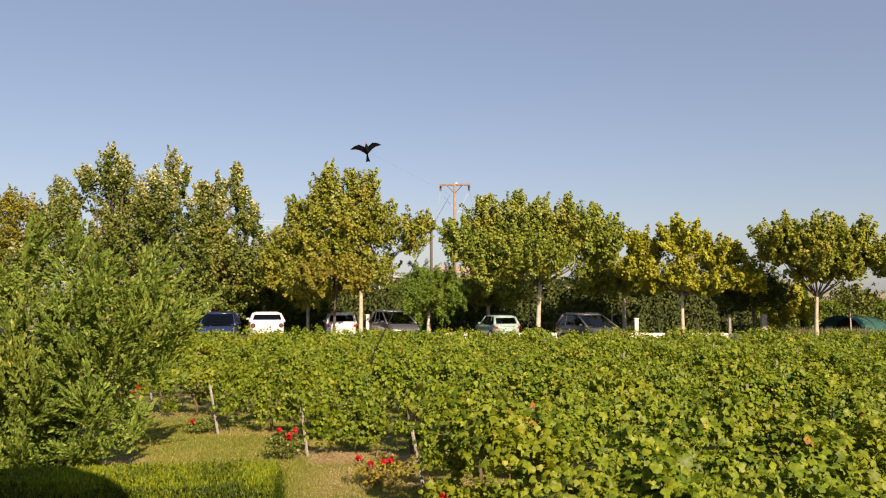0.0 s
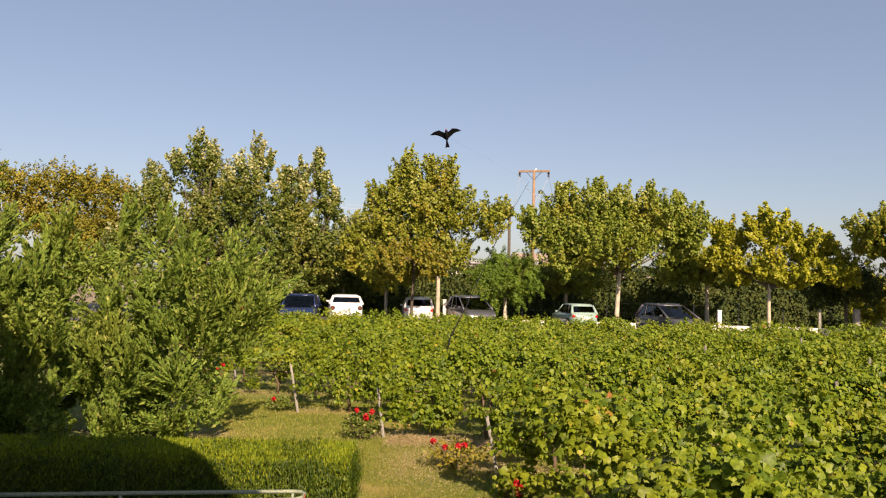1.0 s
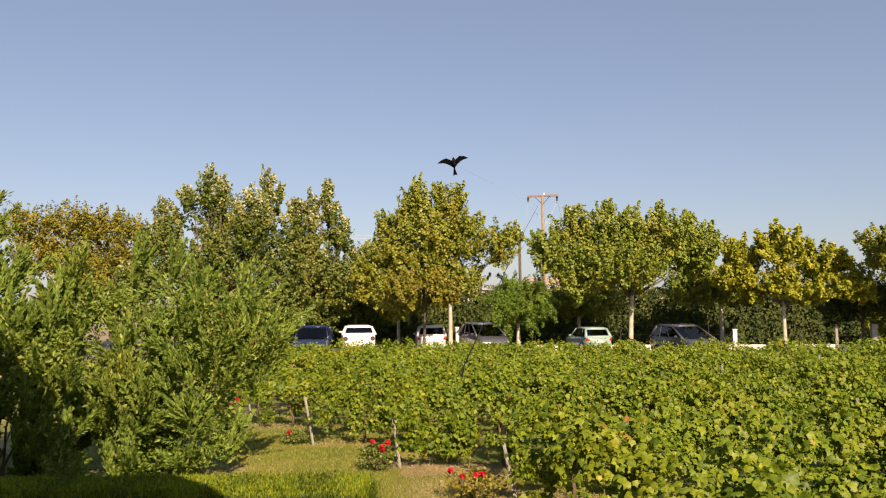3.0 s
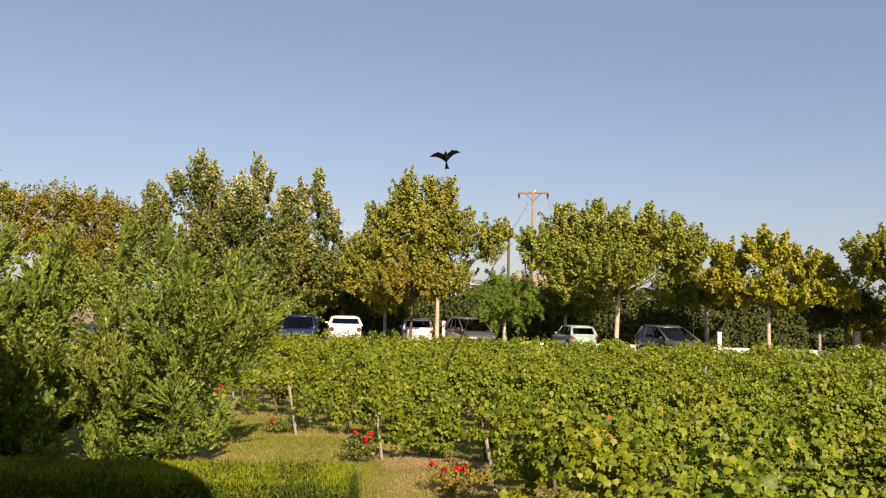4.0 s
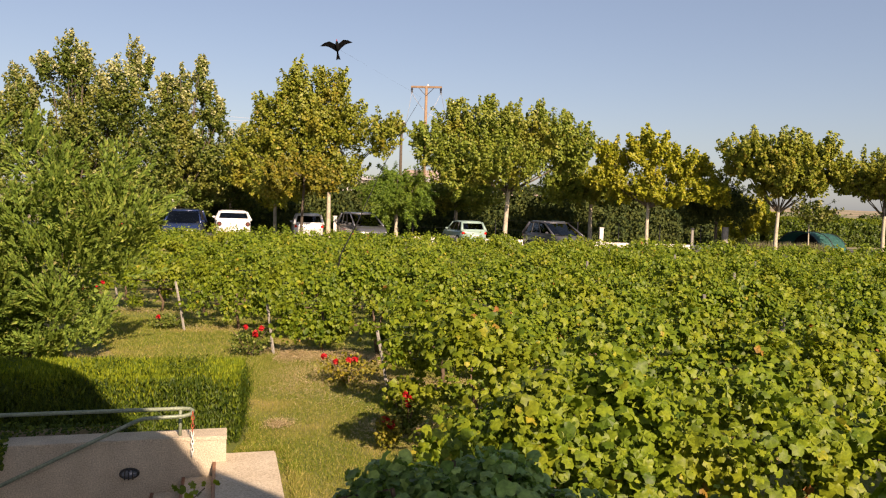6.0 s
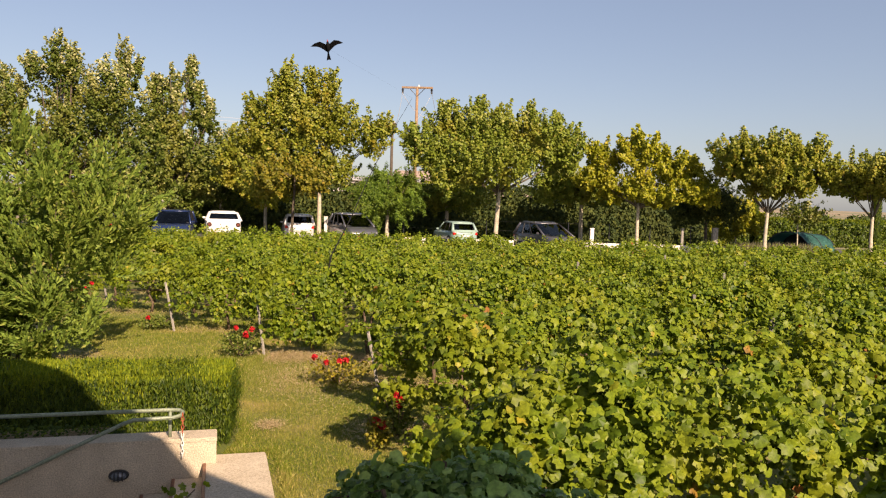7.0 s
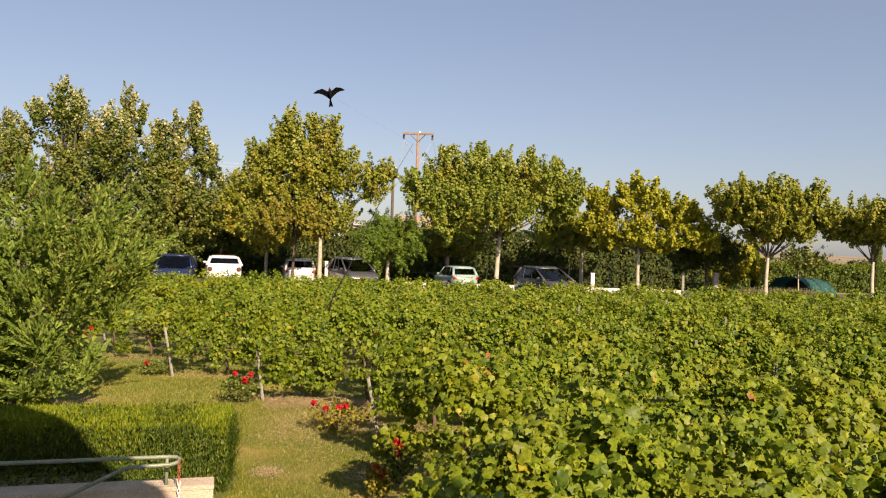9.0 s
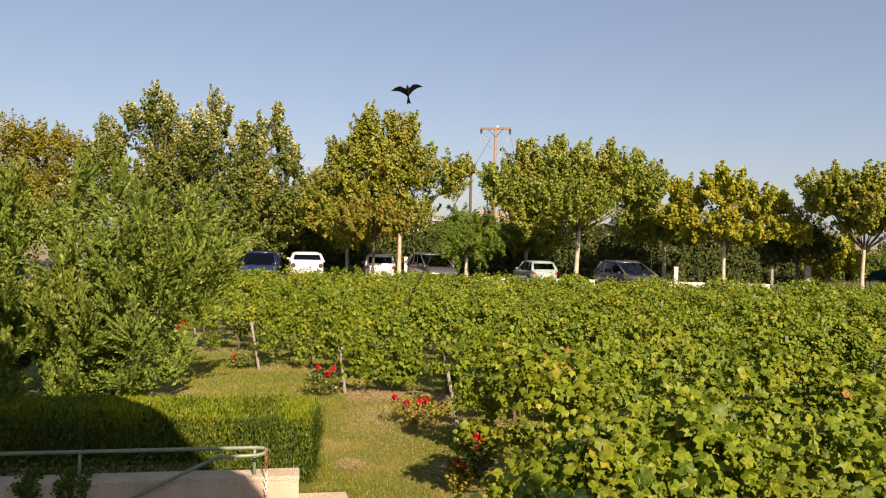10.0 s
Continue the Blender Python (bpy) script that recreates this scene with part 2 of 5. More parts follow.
def tube(points, radii, sides=8, bm=None):
    """A closed tube along points, with a radius at each."""
    bm = bm or bmesh.new()
    pts = [Vector(p) for p in points]
    if not isinstance(radii, (list, tuple)):
        radii = [radii] * len(pts)
    rings, ref = [], None
    for i, p in enumerate(pts):
        d = (pts[min(i + 1, len(pts) - 1)] - pts[max(i - 1, 0)]).normalized()
        if ref is None:
            ref = d.orthogonal().normalized()
        ref = (ref - d * ref.dot(d)).normalized()
        o = d.cross(ref)
        rings.append([bm.verts.new(p + radii[i] * (math.cos(a) * ref + math.sin(a) * o))
                      for a in (2 * math.pi * k / sides for k in range(sides))])
    for a, b in zip(rings, rings[1:]):
        for k in range(sides):
            bm.faces.new((a[k], a[(k + 1) % sides], b[(k + 1) % sides], b[k]))
    bm.faces.new(rings[0][::-1])
    bm.faces.new(rings[-1])
    return bm


def disc_tube(centre, axis, r, depth, sides=20):
    c, a = Vector(centre), Vector(axis).normalized()
    return tube([c - a * depth / 2, c - a * depth * 0.35, c + a * depth * 0.35, c + a * depth / 2], [r * 0.93, r, r, r * 0.93], sides)


# leaf outlines: x along the blade, y across, z the fold
def vine_shape():
    """A five-lobed leaf with shallow bays, cupped and a little pleated."""
    rim, radii = [], (0.24, 0.52, 0.58, 0.54, 0.61, 0.57, 0.66, 0.57, 0.61, 0.54, 0.58, 0.52)
    for k, r in enumerate(radii):
        a = math.pi + 2 * math.pi * k / len(radii)
        rim.append((0.35 + r * math.cos(a) * 0.95, r * math.sin(a), 0.05 - 0.42 * r * r + (-0.07 if k % 2 == 0 else 0.08) + 0.06 * math.cos(k * 2.2)))
    m = len(rim)
    return np.array([(0.33, 0, 0.06)] + rim), np.array([(0, 1 + k, 1 + (k + 1) % m) for k in range(m)])


SHAPES = {
    "vine": vine_shape(),
    "broad": (np.array([(0, 0, 0), (0.22, 0.44, 0.06), (0.68, 0.38, 0.08), (1.0, 0, -0.12), (0.68, -0.38, 0.08), (0.22, -0.44, 0.06)]),
              np.array([(0, 3, 2), (0, 2, 1), (0, 4, 3), (0, 5, 4)])),
    "fold": (np.array([(0, 0, 0), (0.45, 0.45, 0.14), (1.0, 0, 0), (0.45, -0.45, 0.14)]), np.array([(0, 2, 1), (0, 3, 2)])),
    "lobed": (np.array([(0.35, 0, 0.08), (0, 0, 0.06), (0.0, 0.42, -0.14), (0.5, 0.52, -0.1), (0.62, 0.24, 0.1), (1.0, 0, -0.2), (0.62, -0.24, 0.08), (0.5, -0.52, -0.12), (0.0, -0.42, -0.12)]),
              np.array([(0, 1 + k, 1 + (k + 1) % 8) for k in range(8)])),
    "lance": (np.array([(0, 0, 0), (0.5, 0.165, 0.06), (1.0, 0, -0.05), (0.5, -0.165, 0.06)]), np.array([(0, 2, 1), (0, 3, 2)])),
    "oval": (np.array([(0, 0, 0), (0.48, 0.2, 0.07), (1.0, 0, -0.05), (0.48, -0.2, 0.07)]), np.array([(0, 2, 1), (0, 3, 2)])),
    "needle": (np.array([(0, 0, 0), (0.4, 0.11, 0.04), (1.0, 0, 0.0), (0.4, -0.11, 0.04)]), np.array([(0, 2, 1), (0, 3, 2)])),
    "stalk": (np.array([(0, 0.035, 0), (0, -0.035, 0), (1.0, 0, 0.05)]), np.array([(0, 1, 2)])),
    "blade": (np.array([(0, 0.10, 0), (0, -0.10, 0), (1.0, 0, 0.2)]), np.array([(0, 1, 2)])),
}


def leaves(name, at, normal, size, mat, parent, shape="fold", along=None, label="", seed=1):
    """Many leaves in one mesh: a place, a facing and a size for each."""
    rng = np.random.default_rng(seed)
    tv, tf = SHAPES[shape]
    n, k = len(at), len(tv)
    nn = normal / np.maximum(np.linalg.norm(normal, axis=1, keepdims=True), 1e-6)
    t = rng.normal(size=(n, 3)) if along is None else along
    t = t - nn * (t * nn).sum(1, keepdims=True)
    t /= np.maximum(np.linalg.norm(t, axis=1, keepdims=True), 1e-6)
    b = np.cross(nn, t)
    s = size.reshape(-1, 1, 1)
    v = at[:, None, :] + s * (tv[None, :, 0:1] * t[:, None] + tv[None, :, 1:2] * b[:, None] + tv[None, :, 2:3] * nn[:, None])
    f = (tf[None] + (np.arange(n) * k)[:, None, None]).reshape(-1)
    me = bpy.data.meshes.new(name)
    me.vertices.add(n * k)
    me.vertices.foreach_set("co", v.astype(np.float32).ravel())
    nf = n * len(tf)
    me.loops.add(nf * 3)
    me.loops.foreach_set("vertex_index", f.astype(np.int32))
    me.polygons.add(nf)
    me.polygons.foreach_set("loop_start", np.arange(nf, dtype=np.int32) * 3)
    me.update(calc_edges=True)
    me.materials.append(mat)
    ob = new(name, me)
    ob.parent = parent
    ob["kind"] = "stuff"
    return tagged(ob, label) if label else ob


def unit(rng, n):
    d = rng.normal(size=(n, 3))
    return d / np.linalg.norm(d, axis=1, keepdims=True)


# ---- ground ----
def ground_height(y):
    if y < 35.6:
        return 0.0
    return min(1.0, (y - 35.6) / 2.6) if y < 400 else 1.0 + (y - 400) * 0.0


def build_ground():
    xs = [-3000, -600, -120, -60, -30, -12, -9, -2.6, 0, 10, 30, 60, 120, 600, 3000]
    ys = [-600, -60, -12, 2, 5, 9.2, 15, 22, 30, 35.6, 36.5, 37.4, 38.2, 45, 57, 75, 120, 300, 700, 1500, 4200]
    verts = [(-1.35 if x == -2.6 and y == 5 else x, 9.75 + (x + 2.5) * 0.268 if y == 9.2 and -9 <= x <= -2.6 else y, ground_height(y)) for y in ys for x in xs]
    w = len(xs)
    faces, mats = [], []
    for j in range(len(ys) - 1):
        for i in range(w - 1):
            if xs[i] >= -9 and xs[i + 1] <= -2.6 and ys[j] >= 5 and ys[j + 1] <= 9.3:
                continue
            faces.append((j * w + i, j * w + i + 1, (j + 1) * w + i + 1, (j + 1) * w + i))
            near = abs(xs[i] + xs[i + 1]) < 190
            mats.append(0 if ys[j + 1] <= 39 and near else (1 if 38 < ys[j] < 57 and near else 2))
    ob = mesh_from("ground", verts, faces, [LAWN, ASPHALT, FIELD])
    ob.data.polygons.foreach_set("material_index", mats)
    tagged(ob, "dry green lawn, gravel car park and brown fields to the horizon", "ground", kind="structure")


build_ground()


# ---- plants ----
def crown_points(rng, lobes, depth, count, leader=0.0, lift=0.75):
    """Leaf places on separate leafy shoots over the shells of several lobes (x, z, half width, half height), a sparse
    inner fill, and upright leaders on their tops. Returns places, facings and which leaves are at the shoot tips."""
    pts, nrm, tips = [], [], []
    weights = np.array([l[2] * l[3] for l in lobes])
    weights = weights / weights.sum()
    z_mid = 0.45 * min(l[1] for l in lobes) + 0.55 * max(l[1] for l in lobes)
    for (x, z, rx, rz), w in zip(lobes, weights):
        m = int(count * w * 2.1)
        ry = min(rx, depth)
        half = np.array([rx, ry, rz])
        area = 4 * math.pi * (((rx * ry) ** 1.6 + (rx * rz) ** 1.6 + (ry * rz) ** 1.6) / 3) ** 0.625
        shoots = max(8, int(area * 2.1))
        y_off = rng.uniform(-1, 1) * 0.45 * depth if rx > 0.8 else rng.uniform(-0.5, 0.5)
        d = unit(rng, shoots)
        d[:, 1] = np.where(rng.uniform(size=shoots) < 0.35, -np.abs(d[:, 1]), d[:, 1])
        c = d * rng.uniform(0.6, 0.95, shoots)[:, None] * half - np.array([0, 0, 0.12])
        axis = d * 0.7 + np.array([0, 0, lift]) + rng.normal(size=(shoots, 3)) * 0.25
        axis /= np.linalg.norm(axis, axis=1, keepdims=True)
        size = min(0.8, 0.26 + 0.42 * min(rx, rz)) * rng.uniform(0.55, 1.3, shoots)
        k = int(m * 0.86)
        which = rng.choice(shoots, k, p=size ** 1.6 / (size ** 1.6).sum())
        u = rng.uniform(0, 1, k) ** 1.15
        side = rng.normal(size=(k, 3))
        side -= axis[which] * (side * axis[which]).sum(1, keepdims=True)
        side /= np.maximum(np.linalg.norm(side, axis=1, keepdims=True), 1e-4)
        rad = (0.33 * np.minimum(1.03 - u, 0.35 + 1.6 * u) + 0.05) * rng.uniform(0.3, 1.1, k)
        off = (axis[which] * (u * 2.0 - 0.85)[:, None] + side * rad[:, None]) * size[which][:, None]
        pts.append(c[which] + off + np.array([x, y_off, z]))
        nrm.append(side * 0.75 + d[which] * 0.4 + np.array([0, -0.1, 0.45]) + rng.normal(size=(k, 3)) * 0.38)
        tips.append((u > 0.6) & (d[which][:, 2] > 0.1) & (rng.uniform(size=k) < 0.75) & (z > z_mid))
        k = m - k
        q = unit(rng, k) * rng.uniform(0.2, 0.75, (k, 1)) * half + np.array([x, y_off, z])
        pts.append(q)
        nrm.append(rng.normal(size=(k, 3)))
        tips.append(np.zeros(k, bool))
        if leader:
            for _ in range(int(3 + rx * 4.5)):
                a = rng.uniform(-0.9, 0.9)
                b = rng.uniform(-0.7, 0.7)
                if a * a + b * b > 0.95:
                    continue
                top = rz * math.sqrt(1 - a * a * 0.9 - b * b * 0.1)
                h = leader * rng.uniform(0.35, 1.15)
                k = int(34 + 66 * h)
                u = rng.uniform(0, 1, k)
                rad = 0.15 * (1.1 - u)
                sway = rng.normal(size=2) * 0.12
                pts.append(np.stack([x + a * rx + sway[0] * u + rng.normal(size=k) * rad, b * ry + y_off + sway[1] * u + rng.normal(size=k) * rad, z + top - 0.9 + u * (1.5 * h + 0.4)], 1))
                nrm.append(rng.normal(size=(k, 3)) + np.array([0, -0.3, 0.4]))
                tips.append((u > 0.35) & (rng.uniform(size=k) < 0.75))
    return np.concatenate(pts), np.concatenate(nrm), np.concatenate(tips)


def tree(name, base, lobes, label, mat, trunk_r=0.13, count=9000, leaf=0.155, leader=0.9, depth=2.6, bark=None, lean=0.0, shape="fold", seed=1,
         fork=None, category="tree", lift=0.75):
    """A tree: tapered trunk, limbs to each lobe, crown of leaf clumps. Lobes are given in the world's x and z."""
    rng = np.random.default_rng(seed)
    bark = bark or BARK
    bx, by, bz = base
    t = thing(name, pose(bx, by, bz), label, category)
    loc = [(x - bx, z - bz, rx, rz) for x, z, rx, rz in lobes]
    low = min(z - rz for x, z, rx, rz in loc)
    top = max(z for x, z, rx, rz in loc)
    fz = fork or max(0.6, low + 0.9)
    bm = tube([(0, 0, -0.1), (0.02 + lean * 0.1, 0, 0.15), (lean * 0.5, 0.03, fz * 0.5), (lean, 0, fz), (lean * 1.2, 0.05, fz + 0.5)],
              [trunk_r * 1.5, trunk_r * 1.15, trunk_r, trunk_r * 0.85, trunk_r * 0.5], 10)
    part("trunk", bm, bark, t, smooth=True)
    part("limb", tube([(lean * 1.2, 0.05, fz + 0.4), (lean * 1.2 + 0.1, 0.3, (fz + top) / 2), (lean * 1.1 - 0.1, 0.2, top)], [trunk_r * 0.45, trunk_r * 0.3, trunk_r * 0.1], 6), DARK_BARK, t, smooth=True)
    for x, z, rx, rz in loc:
        for j in range(2):
            ex, ey, ez = x + rng.uniform(-0.4, 0.4) * rx, rng.uniform(-0.5, 0.5) * min(rx, depth), z + rng.uniform(-0.1, 0.5) * rz
            mid = (lean + (ex - lean) * 0.5, ey * 0.5, fz + (ez - fz) * 0.4)
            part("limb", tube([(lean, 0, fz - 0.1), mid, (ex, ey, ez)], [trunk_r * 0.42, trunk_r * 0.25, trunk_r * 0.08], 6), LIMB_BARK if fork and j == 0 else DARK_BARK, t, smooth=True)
    p, n, tip = crown_points(rng, loc, depth, count, leader, lift)
    s = rng.uniform(0.6, 1.3, len(p)) * leaf
    if mat in TIP_LEAF:
        leaves("young_leaves", p[tip], n[tip], s[tip], TIP_LEAF[mat], t, shape, seed=seed + 1, label="paler leaves at the shoot tips")
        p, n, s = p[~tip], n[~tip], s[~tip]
    leaves("crown", p, n, s, mat, t, shape, seed=seed)
    return t


def vine_row(y, x0, x1, per_metre, leaf, shape, seed, top=1.85):
    """One trellised row: posts, wires, woody stems and a dense canopy of leaves."""
    rng = np.random.default_rng(seed)
    t = thing("vine_row", pose(x0, y, 0), "trellised grapevine row in green and yellowing leaf", "grapevine", "vine rows")
    length = x1 - x0
    n = int(length * per_metre)
    clumps = int(length * (34 if y < 7 else (21 if y < 12 else 19)))
    cu = rng.uniform(-0.2, length, clumps)
    low = -0.46 if y < 28 else -0.1
    ang = rng.uniform(low, 0.75, clumps) * math.pi
    ca = np.where(rng.uniform(size=clumps) < 0.78, math.pi - ang, ang)
    cr = rng.uniform(0.68, 1.12, clumps)
    which = rng.integers(0, clumps, n)
    u = cu[which] + rng.normal(size=n) * 0.1
    a = ca[which] + rng.normal(size=n) * 0.17
    r = cr[which] + rng.normal(size=n) * 0.09
    bump = 0.13 * np.sin(u * 1.9 + seed) + 0.10 * np.sin(u * 4.3 + 2 * seed)
    half = 0.55 + 0.18 * np.sin(u * 2.7 + 1.3 * seed)
    hgt = (top - 1.1) + bump
    skirt = 0.66 + 0.14 * np.sin(u * 3.1 + 0.7 * seed)
    below = np.sin(a) < 0
    side_y = np.where(below, np.sign(np.cos(a)) * np.maximum(np.abs(np.cos(a)), 0.72), np.cos(a))
    yy = side_y * half * r
    zz = 1.1 + np.sin(a) * np.where(below, skirt, hgt) * r
    hang = rng.uniform(size=n) < 0.018
    zz = np.where(hang, rng.uniform(0.3, 0.8, n), zz)
    endcap = np.exp(-np.maximum(u, 0) * 1.5)
    p = np.stack([u, yy, zz], 1)
    nrm = np.stack([rng.normal(size=n) * 0.6 - endcap * 0.8 + 0.15, np.cos(a) * 0.7 + rng.normal(size=n) * 0.62 - 0.35, np.sin(a) * 0.45 + 0.4 + rng.normal(size=n) * 0.62], 1)
    along = np.stack([rng.normal(size=n) * 0.6, rng.normal(size=n) * 0.3, -np.ones(n)], 1)
    leaves("foliage", p, nrm, (0.36 + 1.2 * rng.uniform(size=n) ** 1.6) * leaf * (1.06 if y < 12 else 1.0), VINE, t, shape, along, seed=seed)
    # upright shoots above the canopy
    k = int(length * 1.6)
    sx = rng.uniform(0, length, k)
    sh = rng.uniform(0.1, 0.42, k)
    per = 9
    q = np.repeat(np.stack([sx, rng.uniform(-0.3, 0.3, k), np.full(k, top - 0.05)], 1), per, 0)
    v = np.tile(np.linspace(0, 1, per), k)
    q[:, 2] += v * np.repeat(sh, per)
    q[:, :2] += rng.normal(size=(k * per, 2)) * 0.06
    leaves("shoot", q, rng.normal(size=(k * per, 3)) + np.array([0, -0.4, 0.5]), rng.uniform(0.4, 0.9, k * per) * leaf, VINE, t, shape, seed=seed + 50)
    if y < 26:
        x = 0.9
        while x < min(length, 14):
            w = rng.normal(size=6) * 0.05
            part("vine_stem", tube([(x, 0, -0.03), (x + w[0], w[1], 0.3), (x + w[2], w[3], 0.6), (x + w[4], w[5], 0.95)], [0.045, 0.035, 0.03, 0.025], 7), VINE_WOOD, t, smooth=True)
            x += 1.2
        for z in (0.62, 1.05, 1.5):
            part("wire", tube([(0.0, 0.02, z), (length, 0.02, z)], 0.004, 4), DARK_METAL, t)
        part("cordon", tube([(0.3 + 0.9 * k, 0.03 * (-1) ** k, 0.62 + 0.04 * math.sin(k * 2.1)) for k in range(int(min(length, 12) / 0.9))], 0.022, 6), VINE_WOOD, t, smooth=True)
    x = 5.2 + rng.uniform(-0.5, 0.5)
    while x < length:
        part("stake", box(x - 0.03, x + 0.03, -0.03, 0.03, -0.05, top - 0.04, 0.006, 1), STAKE, t)
        x += 5.2 if y < 15 else 7.8
    return t


def end_post(x, y, lean_x, height):
    t = thing("end_post", pose(x, y, 0), "leaning weathered concrete vineyard end post", "post", "vineyard end posts")
    part("shaft", tube([(0, 0, -0.05), (lean_x * 0.5, 0.03, height * 0.5), (lean_x, 0.06, height)], [0.034, 0.032, 0.03], 6), CONCRETE, t)
    part("anchor_wire", tube([(lean_x * 0.8, 0.04, height * 0.8), (0.9, 0.02, 1.2)], 0.004, 4), DARK_METAL, t)
    return t


ROW_ENDS = [(3.35, 1.1), (5.9, 0.45), (8.6, 0.15), (11.25, -0.25), (14.2, -0.65), (16.9, -3.25), (19.6, -5.75), (22.3, -8.6), (24.6, -10.5), (27.2, -12.5),
            (29.9, -14.5), (32.6, -16.5), (35.0, -18.5)]
for i, (y, x0) in enumerate(ROW_ENDS):
    near = y < 12
    mid = y < 23
    vine_row(y, x0, 0.66 * y + 2.5, ((3200 if y < 4 else 2250) if y < 7 else 1650) if near else ((2350 if y < 18 else 2250) if mid else 840), (0.075 if y < 7 else 0.082) if near else ((0.082 if y < 18 else 0.082) if mid else 0.1),
             "vine" if y < 7 else ("lobed" if near else ("broad" if y < 18 else "fold")), 11 + i)
for (x, y, _), lx, h in (((-0.75, 13.92, 0.00), -0.22, 1.0), ((-3.34, 16.60, 0.00), -0.18, 1.1), ((-6.08, 19.25, 0.00), -0.26, 1.2), ((-9.24, 23.04, 0.00), -0.1, 0.6)):
    end_post(x, y, lx, h)


def rose_bush(x, y, h, w, blooms, seed):
    rng = np.random.default_rng(seed)
    t = thing("rose_bush", pose(x, y, 0), "leggy rose bush with bright red blooms at a vine row end", "rose bush", "rose bushes")
    for k in range(7):
        a = rng.uniform(0, 6.28)
        e = (math.cos(a) * w * 0.6, math.sin(a) * w * 0.5, h * rng.uniform(0.6, 1.0))
        part("cane", tube([(0, 0, -0.02), (e[0] * 0.4, e[1] * 0.4, e[2] * 0.5), e], [0.012, 0.009, 0.005], 5), VINE_WOOD, t)
    n = 520
    p = unit(rng, n) * rng.uniform(0.4, 1, (n, 1)) * np.array([w * 0.7, w * 0.6, h * 0.48]) + np.array([0, 0, h * 0.52])
    leaves("foliage", p, rng.normal(size=(n, 3)) + np.array([0, -0.3, 0.6]), rng.uniform(0.04, 0.075, n), PLANE_BRONZE if seed % 2 else PLANE_PALE, t, "fold", seed=seed)
    for k in range(blooms):
        c = np.array([rng.uniform(-w, w) * 0.6, rng.uniform(-w, 0) * 0.5, h * rng.uniform(0.75, 1.08)])
        m = 26
        d = unit(rng, m)
        ob = leaves("bloom", c + d * 0.03, d + np.array([0, 0, 0.4]), rng.uniform(0.04, 0.072, m), PETAL, t, "broad", seed=seed + k, label="red rose bloom")
        ob["kind"] = ""
    return t


for k, (px, py, h, w, b) in enumerate(((-3.78, 16.35, 0.6, 0.66, 4), (-1.5, 14.1, 0.55, 0.9, 4), (-0.32, 11.0, 0.6, 0.35, 3), (-0.53, 10.3, 0.5, 0.28, 2),
                                       (-6.6, 19.4, 0.36, 0.6, 1), (-9.33, 21.58, 0.9, 0.45, 4))):
    rose_bush(px, py, h, w, b, 60 + k)


def shrub(name, base, lobes, label, mat, count, leaf, depth, seed):
    """A large evergreen shrub: several stems, upright leafy shoots in layers."""
    rng = np.random.default_rng(seed)
    bx, by, bz = base
    t = thing(name, pose(bx, by, bz), label, "shrub")
    pts, nrm, alo = [], [], []
    area = sum(l[2] * l[3] for l in lobes)
    for x, z, rx, rz in lobes:
        m = int(count * rx * rz / area)
        half = np.array([rx, min(rx, depth), rz])
        sprays = max(3, int(rx * rz * 5 + 1))
        td = unit(rng, sprays)
        td[:, 1] = -np.abs(td[:, 1]) * 0.9 + rng.uniform(-0.1, 0.5, sprays)
        tc = td * rng.uniform(0.72, 1.0, (sprays, 1)) * half + np.array([x - bx, 0, z - bz])
        # each spray fans out into several upright shoots, whorled with narrow leaves
        fan = td * 0.4 + np.array([0.22, -0.1, 0.8]) + rng.normal(size=(sprays, 3)) * 0.22
        fan /= np.linalg.norm(fan, axis=1, keepdims=True)
        per = 9
        shoots = sprays * per
        which = np.repeat(np.arange(sprays), per)
        out = rng.normal(size=(shoots, 3))
        w = fan[which] + out * 0.27
        w /= np.linalg.norm(w, axis=1, keepdims=True)
        c = tc[which] + out * 0.09
        long_ = rng.uniform(0.3, 0.75, shoots)
        k = rng.choice(shoots, int(m * 0.78), p=long_ / long_.sum())
        u = rng.uniform(-0.25, 1.0, len(k)) * long_[k]
        side = rng.normal(size=(len(k), 3))
        side -= w[k] * (side * w[k]).sum(1, keepdims=True)
        side /= np.maximum(np.linalg.norm(side, axis=1, keepdims=True), 1e-4)
        pts.append(c[k] + w[k] * u[:, None] + side * 0.012)
        alo.append(w[k] * 0.9 + side * 0.62 + rng.normal(size=(len(k), 3)) * 0.12)
        nrm.append(side * 0.8 - w[k] * 0.4 + np.array([0.1, -0.25, 0.25]) + rng.normal(size=(len(k), 3)) * 0.25)
        n_in = m - len(k)
        pts.append(unit(rng, n_in) * rng.uniform(0.1, 0.65, (n_in, 1)) * half + np.array([x - bx, 0, z - bz]))
        alo.append(rng.normal(size=(n_in, 3)))
        nrm.append(rng.normal(size=(n_in, 3)))
        for s_ in range(1 if rz > 0.6 else 0):
            e = c[rng.integers(0, shoots)]
            part("stem", tube([(rng.uniform(-0.3, 0.3) + (x - bx) * 0.3, 0.1, -0.05), (e[0] * 0.6, e[1] * 0.3, e[2] * 0.5), tuple(e)], [0.035, 0.018, 0.006], 6), DARK_BARK, t, smooth=True)
    p = np.concatenate(pts)
    p[:, 2] = np.maximum(p[:, 2], 0.05)
    leaves("foliage", p, np.concatenate(nrm), rng.uniform(0.65, 1.2, len(p)) * leaf, mat, t, "oval", np.concatenate(alo), seed=seed)
    return t


